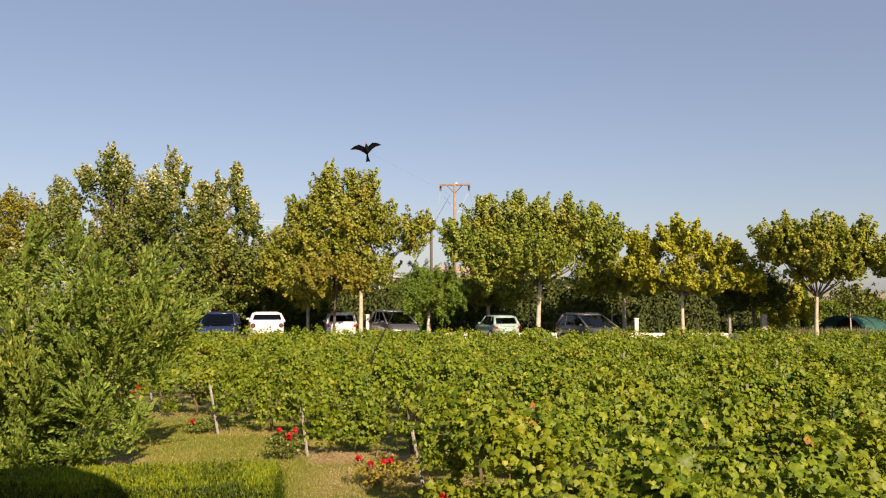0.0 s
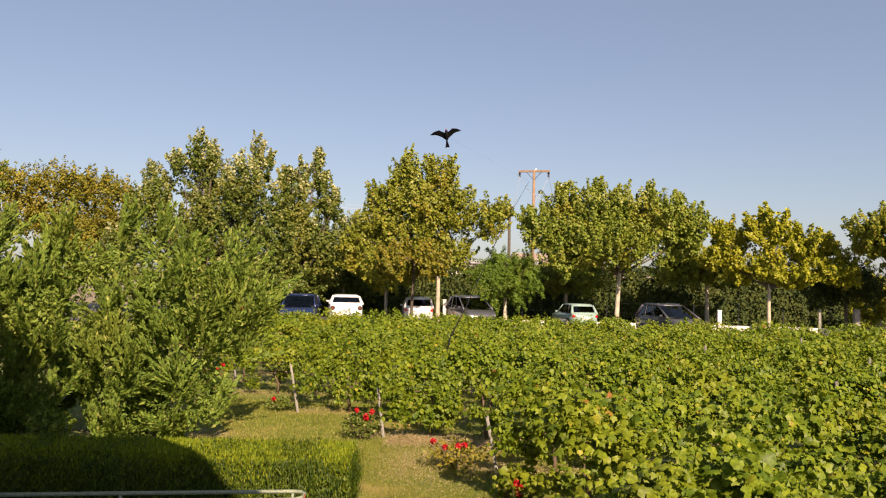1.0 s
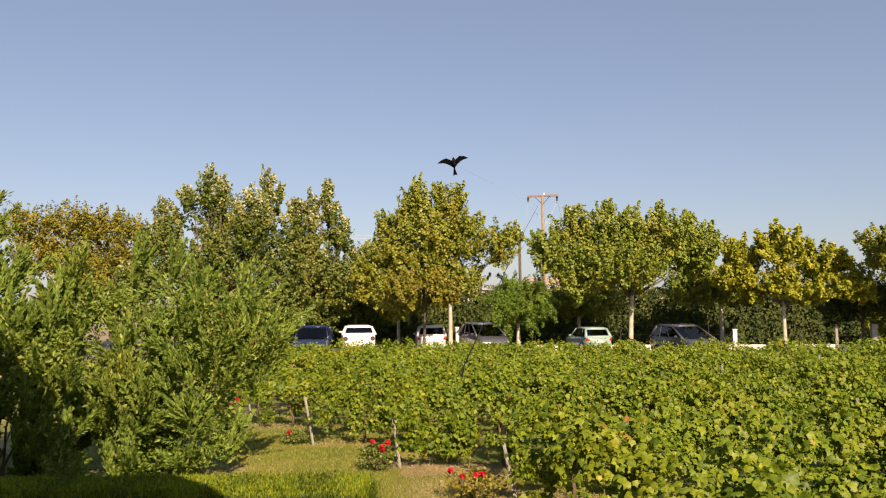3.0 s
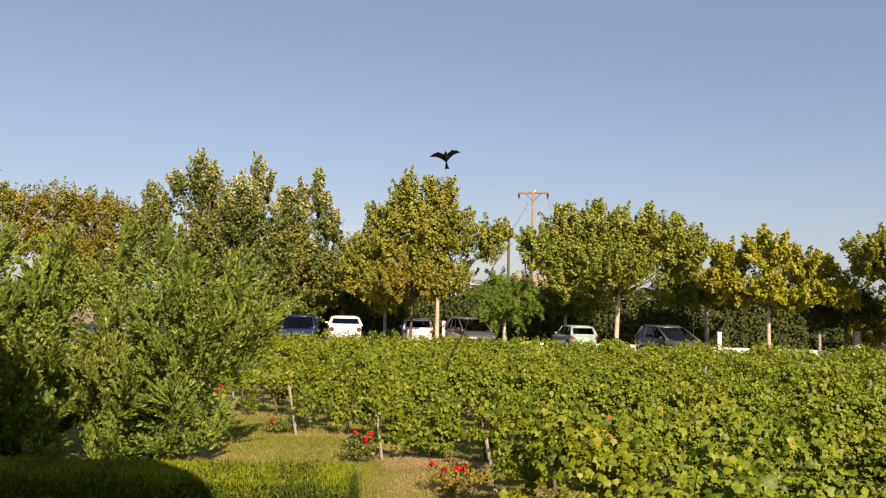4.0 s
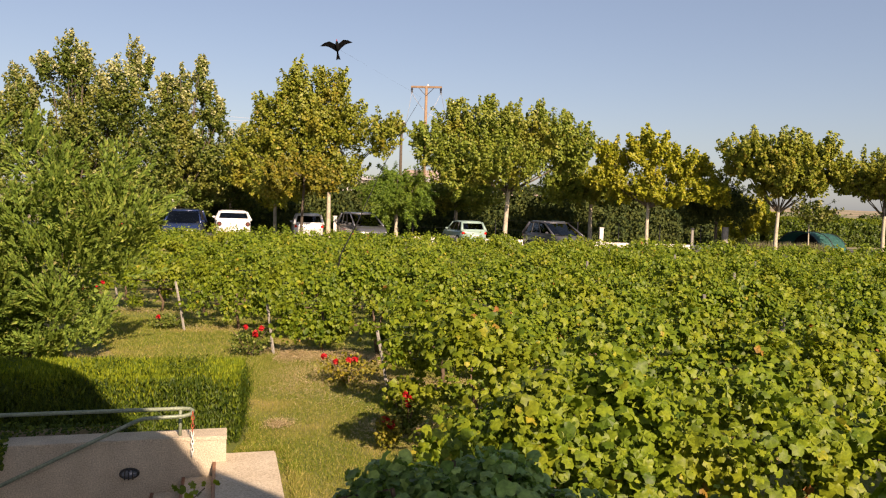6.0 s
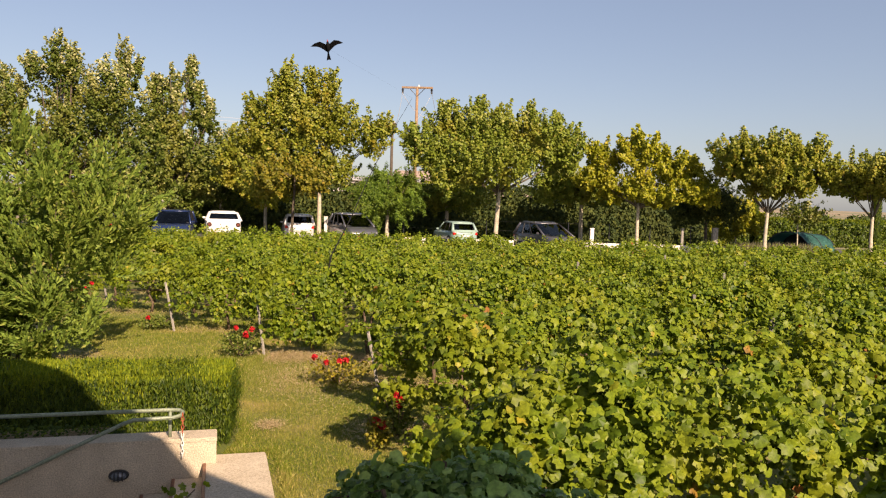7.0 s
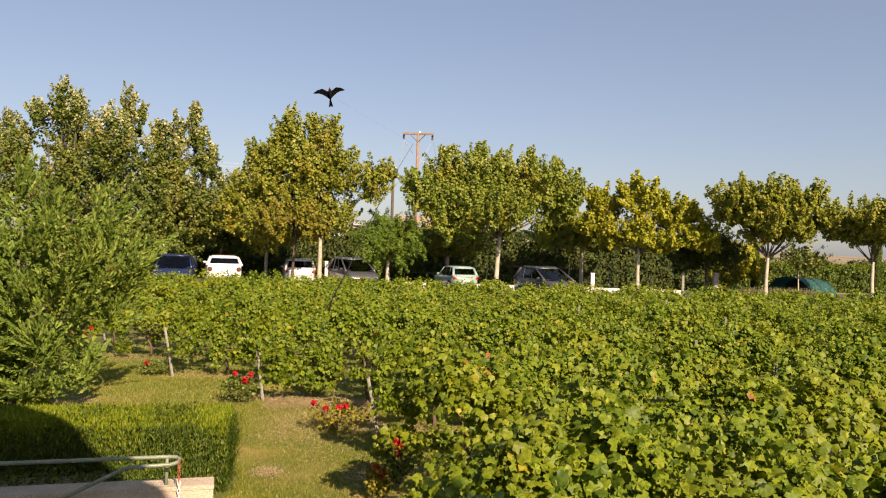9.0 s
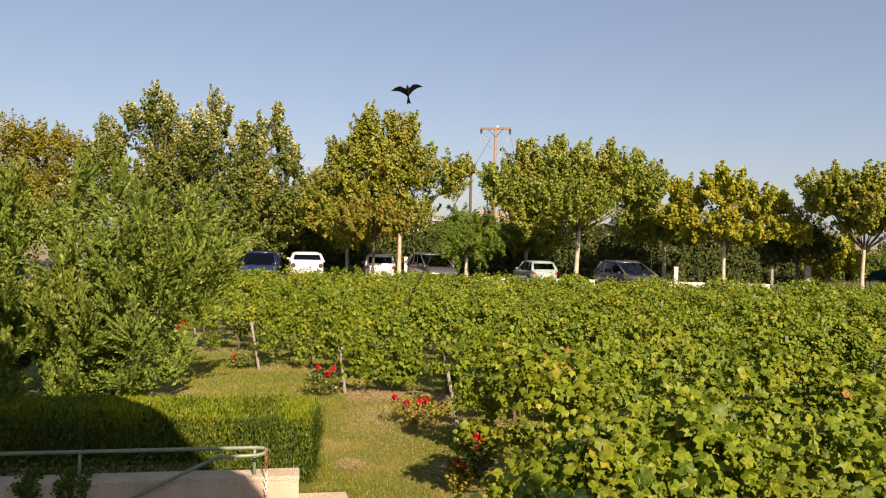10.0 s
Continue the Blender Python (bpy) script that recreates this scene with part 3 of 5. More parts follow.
shrub("laurel_shrub", (-7.74, 15.44, 0.00), [(-9.5, 3.4, 1.2, 1.1), (-8.1, 3.1, 1.1, 1.1), (-7.1, 2.5, 1.0, 1.0), (-8.6, 1.8, 1.6, 1.5), (-7.1, 1.4, 1.0, 1.1), (-6.4, 2.4, 0.6, 0.5), (-6.3, 3.0, 0.6, 0.5), (-5.9, 2.9, 0.5, 0.45), (-6.6, 3.5, 0.5, 0.4), (-6.4, 2.0, 0.6, 0.4), (-8.0, 0.6, 1.3, 0.8), (-9.8, 1.9, 1.0, 1.7), (-7.6, 3.8, 0.5, 0.4), (-10.6, 3.3, 0.6, 1.1), (-8.8, 2.2, 0.8, 0.8), (-8.9, 1.1, 1.0, 0.9), (-10.6, 1.9, 0.7, 1.3), (-10.7, 0.7, 0.8, 1.1), (-11.0, 2.4, 0.5, 1.0), (-6.9, 0.6, 0.9, 0.6), (-8.4, 0.4, 1.0, 0.8)],
      "large loose evergreen shrub with upright leafy shoots", LAUREL, 70000, 0.128, 1.4, 31)
shrub("laurel_shrub", (-10.90, 13.50, 0.29)[:2] + (0.0,), [(-11.8, 5.3, 0.3, 1.2), (-11.4, 5.4, 0.1, 0.9), (-11.0, 5.3, 0.1, 0.8), (-11.0, 4.4, 0.3, 1.0), (-11.3, 3.6, 0.9, 1.9), (-10.3, 3.3, 0.4, 1.1), (-10.9, 1.9, 1.2, 1.5), (-9.6, 1.1, 0.6, 0.8), (-9.1, 0.6, 0.5, 0.6), (-11.6, 0.7, 1.0, 1.2), (-10.7, 4.2, 0.1, 0.6), (-10.5, 3.8, 0.1, 0.5), (-10.0, 2.9, 0.3, 0.7), (-9.8, 2.2, 0.5, 1.1), (-9.2, 2.6, 0.6, 0.9)],
      "tall dark evergreen shrub behind the clipped hedge", LAUREL, 58000, 0.128, 1.4, 32)

PLANES = [
    # base, lobes, leaf colour, options
    ((-22.00, 48.00, 0.81), [(-22.4, 9.9, 1.5, 2.1), (-22.4, 11.6, 0.6, 1.5), (-21.5, 11.1, 0.5, 1.2), (-23.6, 10.6, 0.5, 1.2), (-18.8, 9.0, 1.5, 2.1), (-18.6, 11.2, 0.4, 1.7), (-17.8, 10.6, 0.4, 1.2), (-20.3, 6.7, 2.9, 2.8), (-23.1, 5.3, 2.1, 2.8), (-25.1, 7.3, 1.4, 2.4), (-25.7, 9.6, 0.5, 1.6), (-24.8, 9.0, 0.5, 1.4), (-19.2, 3.5, 2.8, 1.6), (-22.7, 2.5, 2.1, 1.4), (-26.5, 4.8, 1.7, 2.1)], PLANE_PALE, dict(count=33000, leader=0.4, trunk_r=0.2, bark=DARK_BARK)),
    ((-15.26, 47.00, 1.05), [(-15.7, 8.3, 1.4, 1.8), (-16.2, 9.6, 0.4, 1.2), (-15.2, 9.8, 0.4, 1.2), (-14.2, 10.2, 0.4, 1.6), (-13.6, 8.8, 0.5, 1.5), (-13.0, 8.0, 0.5, 1.2), (-15.5, 5.8, 2.2, 2.1), (-13.8, 5.2, 1.5, 1.8), (-16.5, 3.6, 1.7, 1.4), (-14.8, 3.4, 1.7, 1.2)], PLANE_PALE, dict(count=21000, leader=0.35, trunk_r=0.17, bark=DARK_BARK)),
    ((-32.6, 50.00, 0.48), [(-36.0, 9.6, 1.9, 1.2), (-33.4, 9.7, 2.2, 1.2), (-30.8, 9.3, 1.8, 1.3), (-28.2, 8.2, 1.6, 1.6), (-32.6, 7.0, 2.6, 1.9), (-30.0, 5.4, 2.6, 2.2), (-35.4, 7.6, 1.8, 1.4)], PLANE_BRONZE, dict(count=16000, leader=0.2)),
    ((-6.23, 46.00, 1.42), [(-8.0, 9.0, 1.2, 1.7), (-8.1, 10.3, 0.4, 1.0), (-8.9, 9.2, 0.4, 1.1), (-6.3, 8.9, 1.3, 1.5), (-6.8, 10.1, 0.4, 0.9), (-5.6, 9.8, 0.4, 1.0), (-9.6, 7.4, 1.4, 1.7), (-10.1, 8.3, 0.4, 1.0), (-5.0, 7.7, 1.1, 1.4), (-7.6, 6.3, 2.6, 1.6), (-3.3, 7.1, 1.0, 1.1), (-2.5, 7.8, 0.5, 0.6), (-10.7, 5.7, 1.5, 1.8), (-5.6, 5.2, 1.5, 0.9), (-8.8, 4.3, 1.7, 1.2), (-11.5, 5.2, 0.8, 1.3), (-7.1, 7.7, 1.3, 1.2)], PLANE_OLIVE, dict(count=23000, leader=0.5, trunk_r=0.12, fork=3.3)),
    ((-13.50, 52.00, 0.91), [(-13.0, 6.5, 1.4, 1.5), (-13.7, 4.6, 1.5, 1.7), (-12.8, 3.4, 1.7, 1.1)], PLANE_PALE, dict(count=6000, leader=0.4)),
    ((4.10, 46.00, 1.50), [(3.0, 7.6, 1.6, 1.5), (2.9, 8.9, 0.4, 0.7), (4.1, 8.4, 0.4, 0.8), (5.0, 7.5, 1.7, 1.5), (5.9, 8.8, 0.4, 0.8), (6.9, 7.2, 1.6, 1.3), (7.4, 8.2, 0.4, 0.7), (1.2, 7.5, 1.4, 1.4), (1.0, 8.7, 0.4, 0.8), (-0.1, 6.7, 1.2, 1.2), (3.7, 5.8, 3.0, 1.1), (8.3, 6.9, 0.9, 1.1), (1.4, 5.4, 1.5, 1.4), (-1.0, 7.1, 0.5, 0.7), (7.8, 6.2, 1.2, 0.9)], PLANE, dict(count=25000, leader=0.5, trunk_r=0.13, lean=0.18, fork=3.2)),
    ((12.52, 46.00, 1.31), [(12.4, 6.7, 1.2, 1.1), (12.3, 7.5, 0.4, 0.5), (10.6, 6.4, 1.1, 0.9), (9.8, 6.8, 0.5, 0.6), (14.4, 5.9, 1.3, 0.9), (13.9, 6.6, 0.4, 0.6), (10.0, 5.2, 1.1, 0.7), (12.5, 4.8, 1.1, 0.9), (15.7, 4.8, 1.1, 0.7), (13.7, 4.3, 1.3, 0.6), (15.7, 6.0, 0.5, 0.6), (16.5, 4.3, 0.7, 0.5), (11.2, 4.5, 0.9, 0.5)], PLANE_GOLD, dict(count=16000, leader=0.4, trunk_r=0.1, fork=2.6)),
    ((19.26, 44.00, 1.23), [(19.0, 6.7, 1.7, 1.0), (17.1, 6.8, 1.1, 0.8), (20.9, 6.7, 1.3, 0.9), (19.3, 5.7, 1.9, 0.8), (17.3, 5.9, 1.2, 0.6), (21.4, 5.7, 1.3, 0.6), (22.5, 6.1, 0.6, 0.7), (19.0, 4.9, 1.3, 0.5), (20.6, 5.0, 0.9, 0.5)], PLANE_OLIVE, dict(count=18000, leader=0.4, trunk_r=0.1, lean=0.1, fork=2.5)),
    ((25.97, 45.00, 1.37), [(25.3, 5.9, 1.6, 0.9), (24.0, 5.6, 0.9, 0.8), (26.9, 5.9, 1.9, 1.1), (26.0, 5.1, 1.9, 0.6)], PLANE_OLIVE, dict(count=11000, leader=0.35, trunk_r=0.1, fork=2.4)),
    ((1.43, 53.00, 1.31), [(1.6, 4.8, 1.5, 1.5), (0.5, 4.0, 1.1, 1.1), (2.8, 4.2, 1.5, 1.3)], PLANE, dict(count=5000, leader=0.2)),
    ((10.35, 52.00, 1.24), [(9.8, 4.7, 1.6, 1.0), (8.0, 4.7, 1.4, 0.9), (11.7, 4.5, 1.4, 0.9), (8.7, 5.5, 1.3, 0.7), (10.9, 5.5, 1.3, 0.7)], PLANE, dict(count=8000, leader=0.15)),
    ((-9.97, 49.00, 1.31), [(-10.1, 3.8, 1.3, 1.0), (-10.8, 4.5, 1.1, 1.0), (-8.7, 4.5, 1.1, 1.0)], PLANE_GOLD, dict(count=4500, leader=0.2, trunk_r=0.1)),
    ((-7.52, 44.00, 1.39), [(-7.4, 4.7, 1.3, 0.9), (-6.2, 4.6, 1.0, 0.8), (-8.5, 4.6, 0.9, 0.8)], PLANE_BRONZE, dict(count=5000, leader=0.15, trunk_r=0.075, bark=DARK_BARK, lean=0.2)),
]
for k, (base, lobes, mat, opt) in enumerate(PLANES):
    tree("plane_tree", (base[0], base[1], 1.0), lobes, ("tall plane tree with pale-edged green leaves" if mat is PLANE_PALE else
         "plane tree turning yellow beside the car park" if mat in (PLANE_GOLD, PLANE_BRONZE, PLANE_OLIVE) else "plane tree with a pale bare trunk beside the car park"), mat, seed=100 + k, **opt)
tree("robinia_tree", (-2.20, 45, 1.0), [(-2.1, 4.7, 1.6, 0.8), (-3.3, 3.9, 1.0, 1.0), (-1.0, 4.2, 1.0, 1.1), (-2.2, 3.5, 1.5, 0.8), (-2.8, 2.7, 0.9, 0.6), (-1.3, 3.0, 0.8, 0.5)],
     "small round-headed robinia with bright green drooping leaves", BRIGHT_LEAF, 0.11, 16000, 0.125, 0.0, 2.0, seed=130, shape="oval", bark=BARK, lift=-0.25)
tree("dark_tree", (17.33, 48, 1.0), [(17.2, 4.2, 1.6, 1.2), (16.2, 3.5, 1.2, 0.9), (18.3, 3.7, 1.2, 0.9)],
     "small dense dark-leaved tree by the fence", DARK_LEAF, 0.09, 6000, 0.2, 0.2, 2.0, seed=131, bark=DARK_BARK, shape="lance")
tree("young_tree", (22.59, 47, 1.0), [(22.5, 3.8, 1.2, 0.7), (23.2, 3.5, 0.9, 0.5)],
     "thin young tree with sparse grey-green leaves", PLANE_PALE, 0.035, 420, 0.16, 0.2, 1.5, seed=132)
tree("golden_bush", (20.6, 51.5, 1.0), [(20.6, 3.2, 1.3, 1.0), (21.5, 2.9, 0.9, 0.9), (19.8, 2.5, 1.1, 1.0)],
     "yellowing bush in front of the hedge", PLANE_GOLD, 0.06, 4000, 0.16, 0.2, 1.5, seed=133, category="bush")


def cypress(x, y, h, r, seed):
    rng = np.random.default_rng(seed)
    t = thing("cypress", pose(x, y, 1.0), "slim dark green columnar cypress", "tree", "cypresses")
    part("trunk", tube([(0, 0, -0.1), (0, 0, h * 0.9)], [0.07, 0.02], 7), DARK_BARK, t)
    n = 5000
    u = rng.uniform(0.02, 1, n)
    rad = r * np.minimum(1, 0.75 + u * 1.5) * np.minimum(1, (1 - u) * 8 + 0.15) * rng.uniform(0.7, 1.05, n)
    a = rng.uniform(0, 6.283, n)
    p = np.stack([np.cos(a) * rad, np.sin(a) * rad, u * h], 1)
    nrm = np.stack([np.cos(a), np.sin(a), rng.normal(size=n) * 0.3], 1)
    leaves("foliage", p, nrm, rng.uniform(0.1, 0.2, n), BOX_LEAF, t, "lance", np.tile(np.array([[0, 0, 1.0]]), (n, 1)) + rng.normal(size=(n, 3)) * 0.3, seed=seed)


cypress(21.61, 51, 4.48 - 1.0, 0.22, 140)
cypress(29.08, 50, 4.77 - 1.0, 0.3, 141)


def hedge(name, x0, y0, x1, y1, depth, z0, z1, mat, count, leaf, label, seed, rough=0.05, shape="fold"):
    """A hedge: a solid core coloured dark for the shade inside, and a skin of leaves on top and sides."""
    rng = np.random.default_rng(seed)
    length = math.hypot(x1 - x0, y1 - y0)
    t = thing(name, pose(x0, y0, z0, 0, 0, math.degrees(math.atan2(y1 - y0, x1 - x0))), label, "hedge")
    h = z1 - z0
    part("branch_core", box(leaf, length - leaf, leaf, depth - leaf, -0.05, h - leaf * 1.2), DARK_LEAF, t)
    areas = np.array([length * depth, length * h, depth * h * 1.2])
    n_top, n_front, n_end = (count * areas / areas.sum()).astype(int)
    blocks = []
    for n, kind in ((n_top, 0), (n_front, 1), (n_end, 2)):
        a, b, c = rng.uniform(0, 1, n), rng.uniform(0, 1, n), rng.normal(size=n) * rough
        if kind == 0:
            p, d = np.stack([a * length, b * depth, h + c], 1), (0, 0, 1)
        elif kind == 1:
            p, d = np.stack([a * length, c, b * h], 1), (0, -1, 0.25)
        else:
            p, d = np.stack([length + c, a * depth, b * h], 1), (1, 0, 0.25)
        wob = 0.6 * rough * (np.sin(p[:, 0] * 5.1) + np.sin(p[:, 2] * 7 + p[:, 0] * 2.3))
        p += wob[:, None] * np.array(d)
        blocks.append((p, np.array(d) + rng.normal(size=(n, 3)) * 0.5))
    p = np.concatenate([b[0] for b in blocks])
    nr = np.concatenate([b[1] for b in blocks])
    along = rng.normal(size=(len(p), 3)) * 0.32 + np.array([0, 0, 1.0])
    leaves("foliage", p, nr, rng.uniform(0.6, 1.3, len(p)) * leaf, mat, t, shape, along, seed=seed)
    # upright tips on the top; clipped hedges get theirs coloured lighter as sunlit
    k = int(n_top * 1.3)
    q = np.stack([rng.uniform(0, length, k), rng.uniform(0, depth, k), h + rng.uniform(-0.01, 0.07, k) * (rough / 0.05)], 1)
    edge = rng.uniform(size=k) < 0.22
    q[edge, 1] = rng.uniform(-0.03, 0.02, edge.sum())
    q[edge, 2] = h - rng.exponential(0.09, edge.sum())
    leaves("new_growth", q, rng.normal(size=(k, 3)) * np.array([1, 1, 0.2]), rng.uniform(0.7, 1.3, k) * leaf, SUNLIT_SHOOT if mat is BOX_LEAF else mat, t, "needle" if mat is BOX_LEAF else "lance", np.array([[0, 0, 1.0]]) + rng.normal(size=(k, 3)) * 0.2, seed=seed + 1)
    return t


hedge("clipped_hedge", -9.6, 9.35, -2.55, 10.42, 0.92, 0.0, 0.88, BOX_LEAF, 72000, 0.072, "low clipped box hedge, sunlit top and shaded end", 150, 0.05, "needle")
hedge("boundary_hedge", -24.02, 55.5, 21.99, 55.5, 1.6, 1.0, 4.3, DARK_LEAF, 36000, 0.19, "tall dark boundary hedge behind the car park", 151, 0.25)
hedge("boundary_hedge", 23.56, 60, 42.14, 60, 1.6, 1.0, 2.9, BOX_LEAF, 17000, 0.17, "clipped green boundary hedge beyond the lawn", 152, 0.15)

# ivy on the terrace front
rng_ivy = np.random.default_rng(170)
ivy = thing("ivy_clump", pose(0.10, 2.8, 0.0), "dark green ivy mounding over the terrace post, in shade", "ivy")
n_ivy = 5200
d_ivy = unit(rng_ivy, n_ivy)
d_ivy[:, 2] = np.abs(d_ivy[:, 2])
p_ivy = d_ivy * (rng_ivy.uniform(0.7, 1.0, (n_ivy, 1)) + 0.09 * np.sin(d_ivy[:, :1] * 9) + 0.07 * np.sin(d_ivy[:, 1:2] * 11 + 1)) * np.array([0.64, 0.5, 0.46]) + np.array([0.06, 0, 1.90])
leaves("foliage", p_ivy, d_ivy * 0.7 + rng_ivy.normal(size=(n_ivy, 3)) * 0.6 + np.array([0, -0.1, 0.5]), rng_ivy.uniform(0.03, 0.062, n_ivy), IVY, ivy, "vine", seed=171)
part("post", tube([(0, 0, 0), (0.02, 0, 1.0), (0, 0, 2.2)], [0.07, 0.06, 0.05], 8), VINE_WOOD, ivy)
for k in range(6):
    a = k * 1.05
    part("runner", tube([(0, 0, 1.4), (0.25 * math.cos(a + 0.5), 0.22 * math.sin(a + 0.5), 2.3), (0.42 * math.cos(a), 0.36 * math.sin(a), 2.22)], [0.012, 0.009, 0.005], 5), VINE_WOOD, ivy)


# ---- terrace building: floor, walls and the ribbed roof overhead ----
TERRACE = pose(0, 0, 0, 0, 0, -39.5)


def terrace_part(name, bm, mat, label, category):
    ob = part(name, bm, mat, None)
    ob.matrix_basis = TERRACE
    return tagged(ob, label, category, kind="structure")


EAVE, ROOF = 1.36, 6.3
terrace_part("floor", box(-22, 6.5, -2.6, 0.35, 1.5, 1.7), SLAB, "plain concrete terrace floor", "floor")
terrace_part("wall_south", box(-22, 6.5, -2.9, -2.6, 0, 2.6), WHITE, "low white rendered parapet behind the open terrace", "wall")
for x in (-20, -15.5, -11, -6.5, -2, 2.5, 6.2):
    terrace_part("column", box(x - 0.14, x + 0.14, -2.89, -2.61, 2.604, 6.355, 0.02), WHITE, "square white column carrying the terrace roof", "column")
terrace_part("wall_base", box(-22, 6.5, -2.6, 0.2, 0, 1.5), WHITE, "white rendered base wall under the terrace", "wall")
roof = terrace_part("ceiling", box(-22, 6.5, -3.2, EAVE, ROOF + 0.06, ROOF + 0.16), SLAT_METAL, "grey ribbed metal roof over the terrace", "roof")
bm_ribs = bmesh.new()
for k in range(100):
    y = EAVE - 0.01 - k * 0.035
    vs = [bm_ribs.verts.new(c) for c in ((-22, y, ROOF + 0.06), (-22, y - 0.006, ROOF + 0.03), (-22, y - 0.018, ROOF + 0.03), (-22, y - 0.024, ROOF + 0.06),
                                         (6.5, y, ROOF + 0.06), (6.5, y - 0.006, ROOF + 0.03), (6.5, y - 0.018, ROOF + 0.03), (6.5, y - 0.024, ROOF + 0.06))]
    for a, b in ((0, 1), (1, 2), (2, 3)):
        bm_ribs.faces.new((vs[a], vs[b], vs[b + 4], vs[a + 4]))
terrace_part("trim", bm_ribs, SLAT_METAL, "ribs on the underside of the roof", "roof")
terrace_part("trim", box(-22, 6.5, EAVE, EAVE + 0.03, ROOF + 0.02, ROOF + 0.2), DARK_METAL, "dark metal eaves edge", "roof")

# ---- garden stair ----
WALL_M = pose(-2.5, 9.6, 0, 0, 0, 15)
stair_wall = part("wall_stair", box(-7, 0, 0, 0.35, -2.4, 0.296), STUCCO, None)
stair_wall.matrix_basis = WALL_M
tagged(stair_wall, "low beige pebble-rendered wall along the garden stair", "wall", kind="structure")
coping = part("trim", box(-7, 0.006, -0.007, 0.357, 0.297, 0.352, 0.008), STUCCO, None)
coping.matrix_basis = WALL_M
tagged(coping, "rendered coping along the top of the stair wall", "wall", kind="structure")
landing = part("landing", box(-0.15, 0.62, -4.9, 0.33, -0.3, 0.03, 0.015), SLAB, None)
landing.matrix_basis = WALL_M
tagged(landing, "beige concrete landing at the top of the garden stair", "landing", kind="structure")
stair = thing("garden_stair", WALL_M, "concrete garden stair with brown tile nosings going down", "stair", kind="structure")
for k in range(10):
    x = -0.15 - 0.36 * k
    part("step", box(x - 0.36, x - 0.001, -4.6, -0.003, -0.35 - 0.17 * (k + 1), -0.17 * (k + 1) + 0.03, 0.006, 1), SLAB, stair)
    part("nosing", box(x - 0.012, x + 0.03, -4.6, -0.006, -0.17 * k - 0.05, -0.17 * k + 0.036, 0.006, 1), NOSING, stair, "brown tile nosing")

rail = thing("handrail", pose(-2.5, 9.6, -0.05, 0, 0, 15), "green painted tubular steel handrail on the stair wall", "handrail")
part("top_rail", tube([(-7, 0.1, 0.74), (-0.55, 0.1, 0.74), (-0.44, 0.09, 0.735), (-0.40, 0.04, 0.72), (-0.42, -0.03, 0.70), (-0.5, -0.07, 0.69), (-0.95, -0.08, 0.68), (-1.05, -0.08, 0.65), (-6.0, -0.08, -1.69)], 0.024, 10), GREEN_RAIL, rail, smooth=True)
for x in (-0.55, -2.6, -4.6, -6.6):
    part("baluster", tube([(x, 0.1, 0.37), (x, 0.1, 0.73)], 0.02, 8), GREEN_RAIL, rail, smooth=True)
for x in (-2.7, -4.6):
    part("bracket", tube([(x, 0.0, -0.22 - (-1.9 - x) * -0.47 - 0.1), (x, -0.08, -0.14 - (-1.9 - x) * -0.47 + 0.06)], 0.012, 6), GREEN_RAIL, rail)
chain = thing("safety_chain", WALL_M, "red and white plastic chain hanging from the rail end", "chain")
for k in range(11):
    z = 0.66 - k * 0.05
    bm = bmesh.new()
    pts = [(-0.40 + 0.016 * math.cos(a) * (1 if k % 2 else 0.15), -0.05 + 0.016 * math.cos(a) * (0.15 if k % 2 else 1), z + 0.032 * math.sin(a)) for a in (j * math.pi / 4 for j in range(9))]
    part("link", tube(pts, 0.006, 5), RUST if k < 5 else WHITE, chain)
lamp = thing("bulkhead_lamp", WALL_M, "oval black bulkhead lamp on the stair wall", "lamp")
part("housing", tube([(-1.12, 0.0, -0.05), (-1.12, -0.03, -0.05), (-1.12, -0.05, -0.05)], [0.09, 0.09, 0.075], 16), BLACK, lamp)
part("lens", tube([(-1.12, -0.05, -0.05), (-1.12, -0.08, -0.05), (-1.12, -0.10, -0.05)], [0.07, 0.06, 0.02], 16), LAMP_GLASS, lamp)
for dx in (-0.035, 0.0, 0.035):
    part("cage_rib", tube([(-1.12 + dx, -0.05 - 0.06 * math.cos(a) * (1 - abs(dx) * 5), -0.05 + 0.085 * math.sin(a)) for a in (j * math.pi / 8 - math.pi / 2 for j in range(9))], 0.006, 5), BLACK, lamp)
for ob in lamp.children:
    for v in ob.data.vertices:
        v.co.x = -1.12 + (v.co.x + 1.12) * 1.3
        v.co.z = -0.05 + (v.co.z + 0.05) * 0.75


